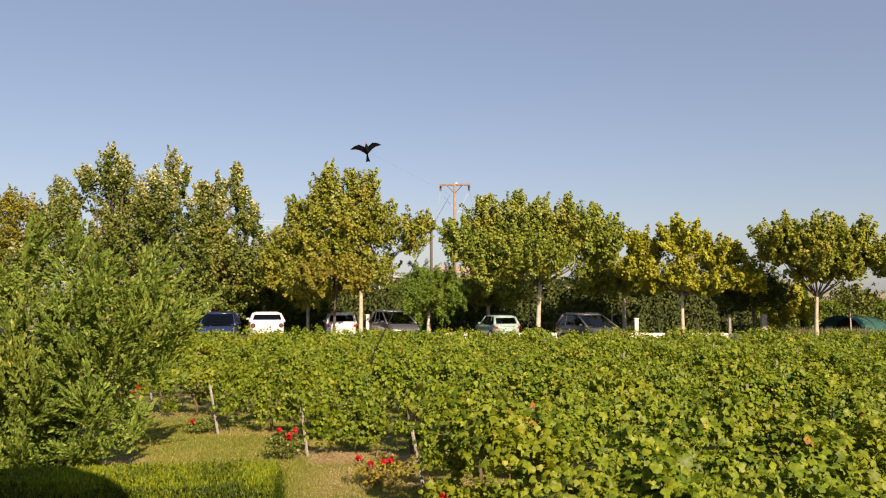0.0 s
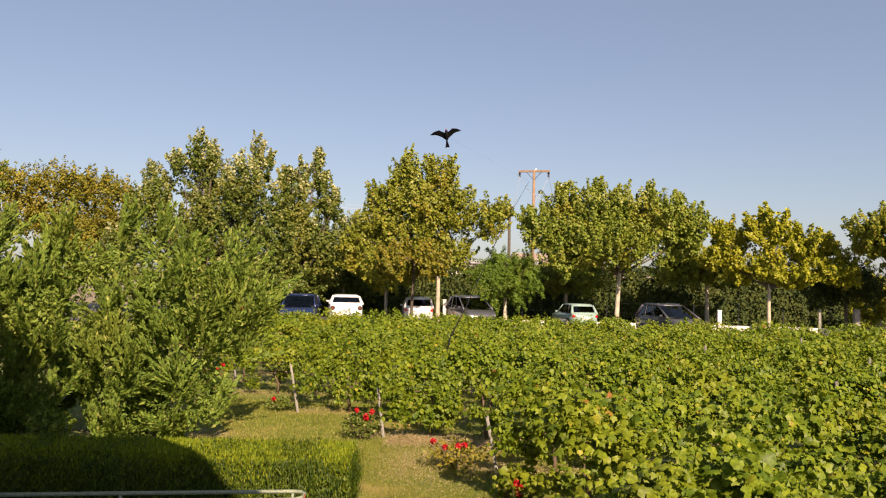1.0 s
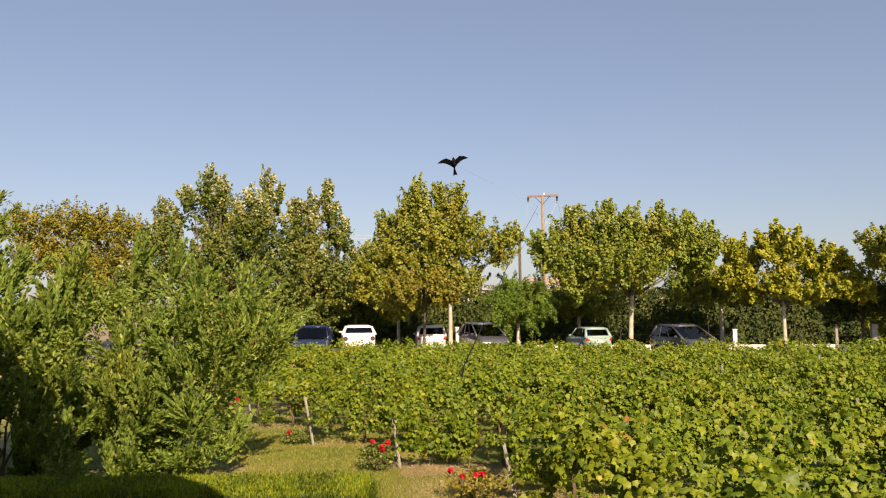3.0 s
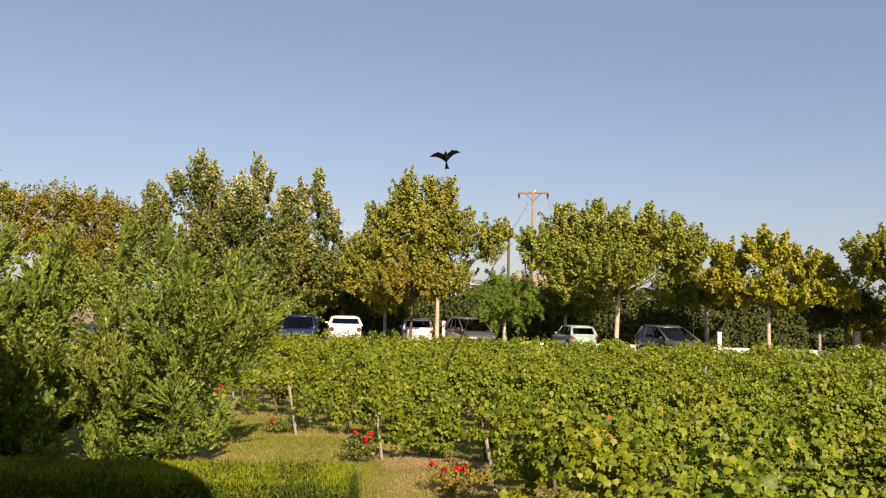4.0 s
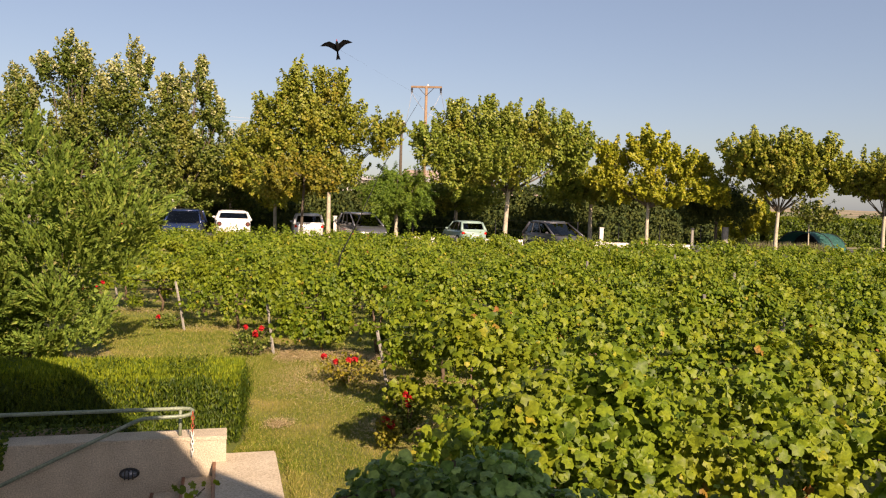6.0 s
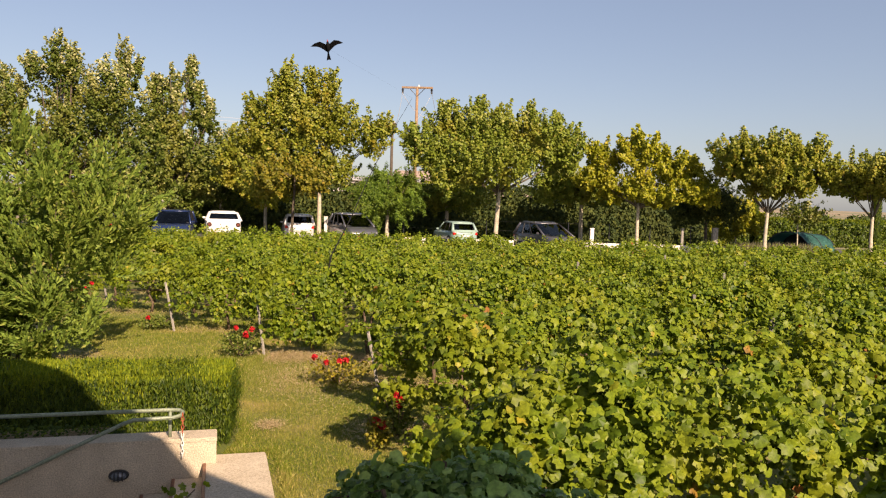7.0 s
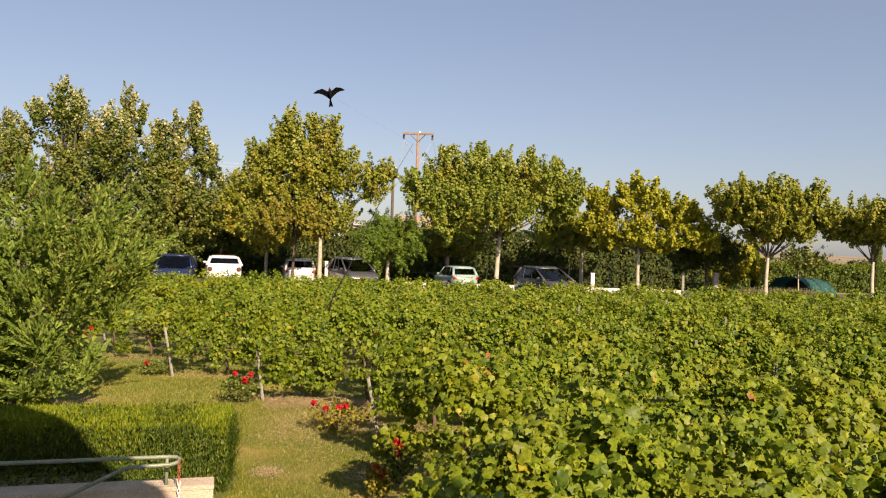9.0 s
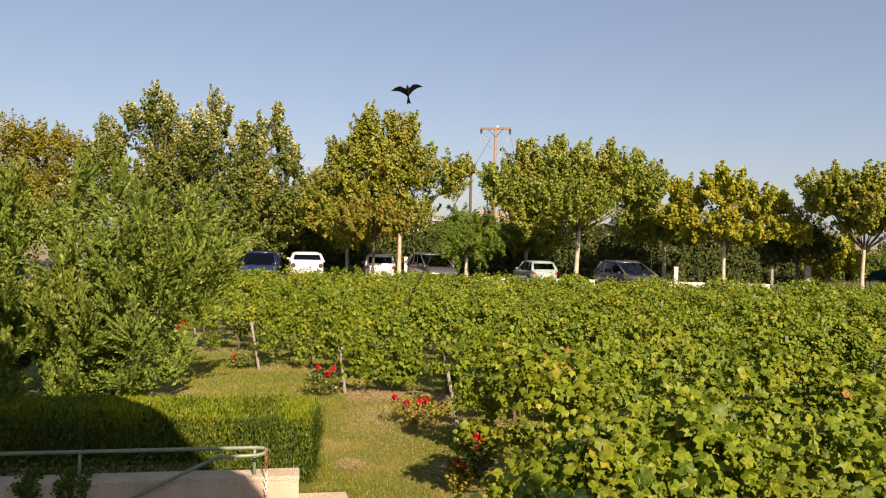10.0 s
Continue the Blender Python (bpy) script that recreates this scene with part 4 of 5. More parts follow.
# ---- vehicles ----
def car(name, m, length, width, height, colour, label, style, group="parked cars"):
    """A parked car, nose to +y: body shell, glasshouse, panes, wheels, lamps, bumpers."""
    t = thing(name, m, label, "car", group)
    L, W, H = length / 2, width / 2, height
    hood = 0.58 * H
    belt = {"hatch": 0.62, "estate": 0.63, "suv": 0.72, "mpv": 0.62}[style] * H
    rear_drop = {"hatch": 0.06, "estate": 0.04, "suv": 0.05, "mpv": 0.09}[style]
    sill = 0.2

    def loft(sections, mat, nm, par, smooth=True, label_=""):
        bm = bmesh.new()
        rings = [[bm.verts.new(p) for p in s] for s in sections]
        n = len(rings[0])
        for a, b in zip(rings, rings[1:]):
            for k in range(n):
                bm.faces.new((a[k], a[(k + 1) % n], b[(k + 1) % n], b[k]))
        bm.faces.new(rings[0][::-1])
        bm.faces.new(rings[-1])
        return part(nm, bm, mat, par, label_, smooth)

    def section(y, w, z0, z1):
        c = 0.12 * (z1 - z0)
        return [(-w * 0.93, y, z0), (-w, y, z0 + c), (-w, y, z1 - c * 1.6), (-w * 0.95, y, z1 - c * 0.4), (-w * 0.84, y, z1), (w * 0.84, y, z1), (w * 0.95, y, z1 - c * 0.4),
                (w, y, z1 - c * 1.6), (w, y, z0 + c), (w * 0.93, y, z0)]
    body = loft([section(-L, W * 0.86, 0.38, belt * 0.9), section(-L + 0.08, W * 0.95, 0.28, belt), section(-L * 0.6, W, sill, belt), section(0.0, W, sill, belt * 0.985), section(L * 0.42, W, sill, max(belt * 0.95, hood)),
                 section(L * 0.75, W * 0.97, sill, hood), section(L - 0.16, W * 0.9, 0.26, hood * 0.88), section(L, W * 0.78, 0.34, hood * 0.7)], colour, "body", t)
    r0, r1 = -L + 0.05, -L + 0.12 + rear_drop * 4
    f1, f0 = L * (0.02 if style == "mpv" else 0.1), L * (0.66 if style == "mpv" else 0.5)
    zb, zt = belt - 0.05, H
    wb, wt_ = (W * 0.95, W * 0.72) if style == "suv" else (W * 0.94, W * 0.74)

    def ring(w0, w1, ya, yb, z):
        """Eight points round the cabin at one height, bowed out at nose and tail."""
        return [Vector(p) for p in ((-w0 * 0.55, ya - 0.05, z), (w0 * 0.55, ya - 0.05, z), (w0, ya + 0.07, z), (w1, yb - 0.12, z), (w1 * 0.55, yb + 0.04, z), (-w1 * 0.55, yb + 0.04, z), (-w1, yb - 0.12, z), (-w0, ya + 0.07, z))]
    low, high = ring(wb, wb * 0.98, r0, f0, zb), ring(wt_ + 0.04, wt_ + 0.02, r1, f1 + 0.1, zt - 0.1)
    # roof: a thin crowned shell on the pillars
    shell = bmesh.new()
    levels = [high, ring(wt_, wt_ - 0.02, r1 + 0.05, f1 + 0.02, zt - 0.04), ring(wt_ * 0.82, wt_ * 0.8, r1 + 0.2, f1 - 0.16, zt - 0.008), ring(wt_ * 0.4, wt_ * 0.4, r1 + 0.55, f1 - 0.5, zt)]
    rg = [[shell.verts.new(p) for p in q] for q in levels]
    for a, b in zip(rg, rg[1:]):
        for k in range(8):
            shell.faces.new((a[k], a[(k + 1) % 8], b[(k + 1) % 8], b[k]))
    shell.faces.new(rg[-1])
    shell.faces.new(rg[0][::-1])
    part("roof", shell, colour, t, "", True)

    def at(k, u, v):
        """A point on side k of the cabin: u along it, v up it."""
        a, b = k % 8, (k + 1) % 8
        return low[a].lerp(low[b], u).lerp(high[a].lerp(high[b], u), v)

    def slab(nm, corners, thick, mat, label_=""):
        bm = bmesh.new()
        c = [Vector(p) for p in corners]
        nrm = (c[1] - c[0]).cross(c[-1] - c[0]).normalized() * thick
        lo, hi = [bm.verts.new(p - nrm) for p in c], [bm.verts.new(p + nrm) for p in c]
        n = len(c)
        for k in range(n):
            bm.faces.new((lo[k], lo[(k + 1) % n], hi[(k + 1) % n], hi[k]))
        bm.faces.new(hi)
        bm.faces.new(lo[::-1])
        part(nm, bm, mat, t, label_)
    # pillars at the corners and between the doors
    for k, r in ((2, 0.075), (7, 0.075), (3, 0.042), (6, 0.042)):
        part("pillar", tube([at(k, 0, -0.02), at(k, 0, 0.5) * 1.004, at(k, 0, 1.0)], [r * 1.35, r, r * 0.9], 8), colour, t, smooth=True)
    for u in (0.28, 0.6):
        for k, uu in ((2, u), (6, 1 - u)):
            part("pillar", tube([at(k, uu, 0), at(k, uu, 1)], 0.036, 6), BLACK, t)
    # tailgate below the rear window, then the panes
    sillv = 0.22
    for k in (7, 0, 1):
        slab("tailgate", (at(k, 0, -0.05), at(k, 1, -0.05), at(k, 1, sillv), at(k, 0, sillv)), 0.015, colour)
        slab("tailgate", (at(k, 0, 0.9), at(k, 1, 0.9), at(k, 1, 1.0), at(k, 0, 1.0)), 0.015, colour)
    for k, u0, u1 in ((7, 0.3, 1.0), (0, 0.0, 1.0), (1, 0.0, 0.7)):
        slab("rear_window", (at(k, u0, sillv), at(k, u1, sillv), at(k, u1, 0.92), at(k, u0, 0.92)), 0.006, CAR_GLASS, "tinted glass")
    for k in (3, 4, 5):
        slab("windscreen", (at(k, 0, 0.02), at(k, 1, 0.02), at(k, 1, 0.98), at(k, 0, 0.98)), 0.006, CAR_GLASS, "tinted glass")
    for k, flip in ((2, False), (6, True)):
        for u0, u1 in ((0.05, 0.26), (0.3, 0.58), (0.62, 0.97)):
            a, b = (1 - u1, 1 - u0) if flip else (u0, u1)
            slab("side_window", (at(k, a, 0.1), at(k, b, 0.1), at(k, b, 0.94), at(k, a, 0.94)), 0.006, CAR_GLASS, "tinted glass")
        slab("door_top", (at(k, 0, -0.05), at(k, 1, -0.05), at(k, 1, 0.1), at(k, 0, 0.1)), 0.012, colour)
    # inside: trim at belt height, seats with head restraints, steering wheel
    part("cabin_trim", box(-wb * 0.9, wb * 0.9, r0 + 0.15, f0 - 0.1, belt - 0.06, belt + 0.015, 0.02), BLACK, t)
    for yy, n in ((f1 - 0.55, 2), (r1 + 0.55, 2)):
        for sx in (-1, 1):
            part("seat", box(sx * W * 0.42 - 0.22, sx * W * 0.42 + 0.22, yy - 0.07, yy + 0.07, belt, belt + (zt - belt) * 0.45, 0.05), BLACK, t)
            part("headrest", box(sx * W * 0.42 - 0.12, sx * W * 0.42 + 0.12, yy - 0.05, yy + 0.05, belt + (zt - belt) * 0.48, belt + (zt - belt) * 0.74, 0.04), BLACK, t)
    part("steering_wheel", tube([(-W * 0.42 + 0.18 * math.cos(a), f1 - 0.05 + 0.06 * math.sin(a), belt + 0.05 + 0.17 * math.sin(a)) for a in (j * math.pi / 6 for j in range(13))], 0.016, 5), BLACK, t)
    wr = 0.31 if style != "suv" else 0.34
    for sx in (-1, 1):
        for yy in (-L * 0.62, L * 0.62):
            w = part("wheel", disc_tube((sx * (W - 0.09), yy, wr), (1, 0, 0), wr, 0.2), RUBBER, t)
            part("rim", disc_tube((sx * (W + 0.005), yy, wr), (1, 0, 0), wr * 0.64, 0.03, 14), CHROME, w, "alloy rim")
        if style == "suv":
            part("lamp_surround", disc_tube((sx * W * 0.8, -L + 0.03, belt * 0.8), (0, 1, 0), 0.125, 0.1, 14), BLACK, t, "black lamp surround")
            part("tail_lamp", disc_tube((sx * W * 0.8, -L + 0.01, belt * 0.8), (0, 1, 0), 0.08, 0.11, 14), DARK_LENS, t, "round red tail lamp")
        else:
            part("tail_lamp", box(sx * W * 0.84 - 0.1, sx * W * 0.84 + 0.1, -L - 0.006, -L + 0.16, belt * 0.72, belt * 0.93, 0.04), RED_LENS, t, "red tail lamp")
        part("headlamp", box(sx * W * 0.66 - 0.16, sx * W * 0.66 + 0.16, L - 0.17, L - 0.02, hood * 0.56, hood * 0.76, 0.04), CLEAR_LENS, t, "clear headlamp")
        part("mirror", box(sx * (W + 0.02) - 0.09, sx * (W + 0.02) + 0.09, L * 0.34, L * 0.34 + 0.08, belt, belt + 0.1, 0.03), colour, t)
    part("rear_bumper", box(-W * 0.85, W * 0.85, -L - 0.05, -L + 0.15, 0.28, 0.5, 0.04), BLACK if style == "suv" else colour, t)
    part("front_bumper", box(-W * 0.74, W * 0.74, L - 0.15, L + 0.04, 0.24, 0.46, 0.04), colour, t)
    part("grille", box(-W * 0.4, W * 0.4, L - 0.06, L + 0.012, hood * 0.5, hood * 0.66, 0.01), BLACK, t)
    part("number_plate", box(-0.25, 0.25, -L - 0.025, -L + 0.05, belt * 0.62, belt * 0.62 + 0.11, 0.004), WHITE, t, "blank white plate")
    if style == "hatch":
        return t
    part("roof_rail", tube([(-wt_ * 0.86, r1 + 0.15, zt - 0.005), (-wt_ * 0.86, f1 - 0.2, zt - 0.005)], 0.016, 6), CHROME, t)
    part("roof_rail", tube([(wt_ * 0.86, r1 + 0.15, zt - 0.005), (wt_ * 0.86, f1 - 0.2, zt - 0.005)], 0.016, 6), CHROME, t)
    return t


BLUE = paint("navy_car_paint", (0.013, 0.028, 0.095), 0.25, 0.2)
CAR_WHITE = paint("white_car_paint", (0.78, 0.77, 0.75), 0.3)
SILVER = paint("silver_car_paint", (0.62, 0.62, 0.61), 0.3, 0.3)
GREY = paint("grey_car_paint", (0.11, 0.115, 0.13), 0.3, 0.5)
DARK_GREY = paint("graphite_car_paint", (0.075, 0.075, 0.09), 0.3, 0.2, 0.5)
MINT = paint("mint_car_paint", (0.24, 0.35, 0.315), 0.35)
car("car", pose(-12.87, 40.5, 1.0, 0, 0, 192), 4.3, 1.88, 1.66, BLUE, "dark blue car parked nose to the vineyard", "hatch")
car("car", pose(-10.96, 42.5, 1.0, 0, 0, 17), 4.1, 1.78, 1.66, CAR_WHITE, "white compact crossover parked beside the blue car", "suv")
car("car", pose(-7.64, 47, 1.0, 0, 0, 13), 4.0, 1.72, 1.55, SILVER, "silver hatchback with red tail lamps under the plane trees", "hatch")
car("car", pose(-4.02, 43.5, 1.0, 0, 0, 203), 4.2, 1.78, 1.72, GREY, "grey compact van parked nose to the vineyard", "mpv")
car("car", pose(1.70, 46, 1.0, 0, 0, 20), 3.5, 1.55, 1.42, MINT, "pale mint small hatchback parked by the wall", "hatch")
car("car", pose(6.22, 40, 1.0, 0, 0, 200), 4.2, 1.78, 1.62, DARK_GREY, "dark grey family car parked close to the vineyard", "mpv")
car("car", pose(-16.42, 44, 1.0, 0, 0, 14), 4.1, 1.75, 1.4, GREY, "grey car half hidden behind the shrub", "hatch")

# ---- car park edge ----
yard = part("wall_white", box(-6.30, 17.94, 47.3, 47.55, 0.9, 1.32, 0.02), WHITE, None)
tagged(yard, "low white-painted wall along the car park", "wall", kind="structure")
fence = thing("mesh_fence", pose(0, 47.42, 1.3), "dark wire mesh fence on the low white wall", "fence")
x = -6.30
while x < 17.94:
    part("post", tube([(x, 0, 0), (x, 0, 1.2)], 0.025, 6), DARK_METAL, fence)
    x += 2.5
for z in (0.6, 1.15):
    part("wire", tube([(-6.30, 0, z), (17.94, 0, z)], 0.003, 4), DARK_METAL, fence)
for px, w, h, mat, lab in ((9.95, 0.22, 1.25, WHITE, "white painted gate pillar"), (2.90, 0.14, 1.1, WHITE, "small white post by the mint car"),
                           (-5.88, 0.18, 1.45, WHITE, "small white post by the grey van"), (17.34, 0.3, 1.5, CONCRETE, "grey meter box on a post"),
                           (15.38, 0.14, 1.4, CONCRETE, "thin pale post"), (-15.40, 0.2, 2.4, WHITE, "white board on a post")):
    t = thing("pillar", pose(px, 46.5, 0.98), lab, "pillar")
    part("shaft", box(-w / 2, w / 2, -w / 2, w / 2, 0, h - 0.06, 0.01), mat, t)
    part("cap", box(-w / 2 - 0.02, w / 2 + 0.02, -w / 2 - 0.02, w / 2 + 0.02, h - 0.06, h, 0.01), mat, t)

# half-round shelter of green cloth
tent = thing("awning_shelter", pose(24.32, 52, 1.0, 0, 0, -52), "half-round green cloth shelter on the lawn", "shelter")
bm = bmesh.new()
grid = []
for i in range(13):
    a = math.pi * i / 12
    grid.append([bm.verts.new((-1.5 * math.cos(a) * (1 - 0.12 * j / 6) + j * 0.12, 2.6 * j / 6, 1.25 * math.sin(a) * (1 - 0.1 * (j / 6) ** 2))) for j in range(7)])
for i in range(12):
    for j in range(6):
        bm.faces.new((grid[i][j], grid[i + 1][j], grid[i + 1][j + 1], grid[i][j + 1]))
bmesh.ops.solidify(bm, geom=bm.faces[:], thickness=0.02)
part("cover", bm, TENT_CLOTH, tent, smooth=True)
for j in (0, 3, 6):
    part("hoop", tube([(-1.5 * math.cos(math.pi * i / 12) * (1 - 0.12 * j / 6) + j * 0.12, 2.6 * j / 6 - 0.02, 1.27 * math.sin(math.pi * i / 12) * (1 - 0.1 * (j / 6) ** 2)) for i in range(13)], 0.03, 6), DARK_METAL, tent)
# black disc set inside as the shade seen through the open end
part("back_panel", tube([(0.3, 0.9, 0.02), (0.3, 0.95, 0.02)], [1.12, 1.12], 24), BLACK, tent)


# ---- power line ----
def power_pole(x, y, top, arm, turn, label, wood=None):
    wood = wood or POLE_WOOD
    t = thing("power_pole", pose(x, y, 1.0, 0, 0, turn), label, "power pole", "power poles")
    part("pole", tube([(0, 0, -0.2), (0, 0, top)], [0.17, 0.12], 10), wood, t, smooth=True)
    part("crossarm", box(-arm, arm, -0.09, 0.09, top - 0.18, top, 0.02), wood, t)
    for sx in (-1, 1):
        part("brace", tube([(0, -0.1, top - 0.9), (sx * arm * 0.5, -0.1, top - 0.16)], 0.03, 5), DARK_METAL, t)
        part("insulator", tube([(sx * arm * 0.93, 0, top - 0.18), (sx * arm * 0.93, 0, top - 0.3), (sx * arm * 0.93, 0, top - 0.4), (sx * arm * 0.93, 0, top - 0.62)], [0.05, 0.12, 0.08, 0.1], 8), PORCELAIN, t)
    part("cap", tube([(0.15, 0, top), (0.15, 0, top + 0.16)], [0.1, 0.07], 8), WHITE, t)
    return t


POLE_X, POLE_Z = -1.10, 14.01
power_pole(POLE_X, 72, POLE_Z - 1.0, 1.42, -5, "tall wooden power pole with a crossarm")
power_pole(-3.40, 75, 10.98 - 1.0, 0.35, 0, "shorter dark wooden power pole", DARK_BARK)
power_pole(1.34, 78, 13.32 - 1.0, 0.3, 0, "wooden power pole behind the trees")
cables = thing("power_cables", pose(0, 0, 0), "thin power cables sagging between poles", "cable")


def cable(a, b, sag, r=0.02):
    a, b = Vector(a), Vector(b)
    part("cable", tube([a.lerp(b, k / 12) - Vector((0, 0, sag * 4 * (k / 12) * (1 - k / 12))) for k in range(13)], r, 4), WIRE, cables)


for a, b, s in (((-3.41, 75.00, 10.82), (-29.07, 90.00, 12.87), 0.3), ((-3.40, 75.00, 10.66), (-29.07, 90.00, 12.42), 0.3), ((-2.42, 72.00, 13.46), (-3.29, 75.00, 10.29), 0.6), ((0.26, 72.00, 13.44), (-3.26, 75.00, 9.49), 0.9),
                ((-2.42, 72.00, 13.36), (1.34, 78.00, 12.38), 1.2), ((0.26, 72.00, 13.44), (1.34, 78.00, 12.21), 1.0), ((-3.40, 75.00, 10.66), (-13.55, 82.00, 11.64), 0.3)):
    cable(a, b, s, 0.02)

# ---- bird-shaped scarer on its rod ----
rod = thing("scarer_rod", pose(-2.60, 22, 0), "thin black telescopic rod leaning out of the vines", "rod")
RX = -2.60
part("lower_rod", tube([(-0.35, 0, -0.05), (0.0, 0, 1.82)], [0.028, 0.022], 6), BLACK, rod)
part("upper_rod", tube([(0, 0, 1.82), (-2.15 - RX, 0, 2.74), (-1.55 - RX, 0, 4.15), (-1.02 - RX, 0, 5.27), (-0.47 - RX, 0, 6.26)],
                       [0.02, 0.016, 0.011, 0.007, 0.004], 6), BLACK, rod)
KX, KY, KZ = -2.84, 22.00, 7.53
kite = thing("bird_kite", pose(KX, KY, KZ, 20, -12, 20), "black bird-shaped scarer kite with spread wings", "kite")
for sx in (-1, 1):
    bm = bmesh.new()
    outline = [(0.03, 0.10), (0.20, 0.16), (0.34, 0.13), (0.47, 0.08), (0.40, 0.05), (0.31, 0.03), (0.22, 0.0), (0.12, -0.05), (0.03, -0.10)]
    lo = [bm.verts.new((sx * x, 0.12 * x, z + 0.10 * math.sin(x * 6) * 0.5)) for x, z in outline]
    bm.faces.new(lo)
    bmesh.ops.solidify(bm, geom=bm.faces[:], thickness=0.006)
    part("wing", bm, KITE_CLOTH, kite)
part("torso", tube([(0, -0.02, 0.2), (0, -0.03, 0.12), (0, -0.02, 0.0), (0, 0, -0.14)], [0.02, 0.055, 0.05, 0.02], 8), KITE_CLOTH, kite, smooth=True)
part("bill", tube([(0, -0.02, 0.19), (0, -0.02, 0.25)], [0.02, 0.004], 6), RED_CLOTH, kite)
bm = bmesh.new()
bm.faces.new([bm.verts.new(c) for c in ((-0.02, 0, -0.12), (0.02, 0, -0.12), (0.07, 0.01, -0.33), (0.0, 0.01, -0.31), (-0.06, 0.01, -0.33))])
bmesh.ops.solidify(bm, geom=bm.faces[:], thickness=0.006)
part("tail", bm, KITE_CLOTH, kite)
line = thing("kite_line", pose(0, 0, 0), "thin line from the rod tip to the bird kite", "line")
part("cord", tube([(-0.47, 22.00, 6.26), (KX, KY, KZ)], 0.0012, 4), BLACK, line)


# ---- far buildings and hills ----
def far_house(x, y, w, d, h, rise, label):
    t = thing("house", pose(x, y, 1.0), label, "house")
    part("wall", box(-w / 2, w / 2, -d / 2, d / 2, 0, h), WALL_WHITE, t)
    bm = bmesh.new()
    v = [bm.verts.new(c) for c in ((-w / 2 - 0.3, -d / 2 - 0.3, h), (w / 2 + 0.3, -d / 2 - 0.3, h), (w / 2 + 0.3, d / 2 + 0.3, h), (-w / 2 - 0.3, d / 2 + 0.3, h), (-w / 2 - 0.3, 0, h + rise), (w / 2 + 0.3, 0, h + rise))]
    for f in ((0, 1, 5, 4), (3, 4, 5, 2), (0, 4, 3), (1, 2, 5), (0, 3, 2, 1)):
        bm.faces.new([v[k] for k in f])
    part("roof", bm, ROOF_TILE if rise > 0.6 else WALL_WHITE, t)
    n = max(2, int(w / 4))
    for k in range(n):
        xx = -w / 2 + (k + 0.5) * w / n
        part("window", box(xx - 0.5, xx + 0.5, -d / 2 - 0.03, -d / 2 + 0.05, h * 0.45, h * 0.8), HOUSE_GLASS, t)


far_house(-7.75, 85, 14, 8, 4.6, 0.5, "long white building behind the trees")
far_house(15.95, 95, 16, 8, 3.2, 1.2, "pale house with a clay roof behind the trees")
far_house(0.25, 110, 9, 8, 5.5, 1.5, "pale house with a clay roof behind the poles")


def hills():
    rng = np.random.default_rng(200)
    verts, faces = [], []
    n = 90
    for j, (y, h) in enumerate(((900, 0.0), (1500, 0.35), (2300, 0.8), (3000, 1.0), (3800, 0.6))):
        for i in range(n):
            x = -4000 + 8000 * i / (n - 1)
            z = 1.0 + h * (30 + 9 * math.sin(x / 700.0 + 1) + 5 * math.sin(x / 260.0)) + rng.uniform(-0.4, 0.4) * h
            verts.append((x, y, z if j else 0.9))
    for j in range(4):
        for i in range(n - 1):
            faces.append((j * n + i, j * n + i + 1, (j + 1) * n + i + 1, (j + 1) * n + i))
    ob = mesh_from("backdrop", verts, faces, FIELD)
    tagged(ob, "low brown farmland hills in the distance", "hills", kind="structure")


hills()
# far woods and farm trees along the fields
rng_w = np.random.default_rng(210)
woods = thing("far_woods", pose(0, 0, 0), "scattered dark trees across far fields", "woods", kind="stuff")
pw = []
for k in range(130):
    cx, cy = rng_w.uniform(150, 1000), rng_w.uniform(350, 1400)
    q = unit(rng_w, 60) * np.array([rng_w.uniform(4, 12), 3, rng_w.uniform(2, 4.5)])
    pw.append(q + np.array([cx, cy, 2.0 + max(0, (cy - 900)) * 0.012]))
pw = np.concatenate(pw)
leaves("crown", pw, rng_w.normal(size=pw.shape) + np.array([0, -0.5, 0.5]), rng_w.uniform(1.2, 3.0, len(pw)), DARK_LEAF, woods, "fold", seed=211)

# ---- lawn blades ----
rng_g = np.random.default_rng(220)
n_g = 180000
gx, gy = rng_g.uniform(-13, 1.2, n_g), rng_g.uniform(6.8, 24, n_g)
C15, S15 = math.cos(radians(15)), math.sin(radians(15))


def off_stair(px, py):
    """True where the ground is lawn, clear of the landing, the stair wall and the clipped hedge."""
    lx, ly = (px + 2.5) * C15 + (py - 9.6) * S15, -(px + 2.5) * S15 + (py - 9.6) * C15
    return ~((lx < 0.63) & (ly < 0.34)) & ~((lx < 0.05) & (ly < 0.8)) & ~((px > -9.6) & (px < -2.5) & (py > 9.4) & (py < 11.2))


keep = off_stair(gx, gy)
patchy = np.array([noise.noise(Vector((a * 0.45, b * 0.45, 3.0))) for a, b in zip(gx, gy)])
keep &= rng_g.uniform(-0.5, 0.35, n_g) > patchy * 0.8 - 0.25
gp = np.stack([gx, gy, np.zeros(n_g)], 1)[keep]
n_near = 210000  # denser where the lawn comes close
hx, hy = rng_g.uniform(-3.6, 1.0, n_near), rng_g.uniform(6.2, 16.5, n_near)
keep = off_stair(hx, hy)
patchy = np.array([noise.noise(Vector((a * 0.8, b * 0.8, 7.0))) for a, b in zip(hx, hy)])
n_far = 100000
fx, fy = rng_g.uniform(-9.5, -2.0, n_far), rng_g.uniform(12.0, 21, n_far)
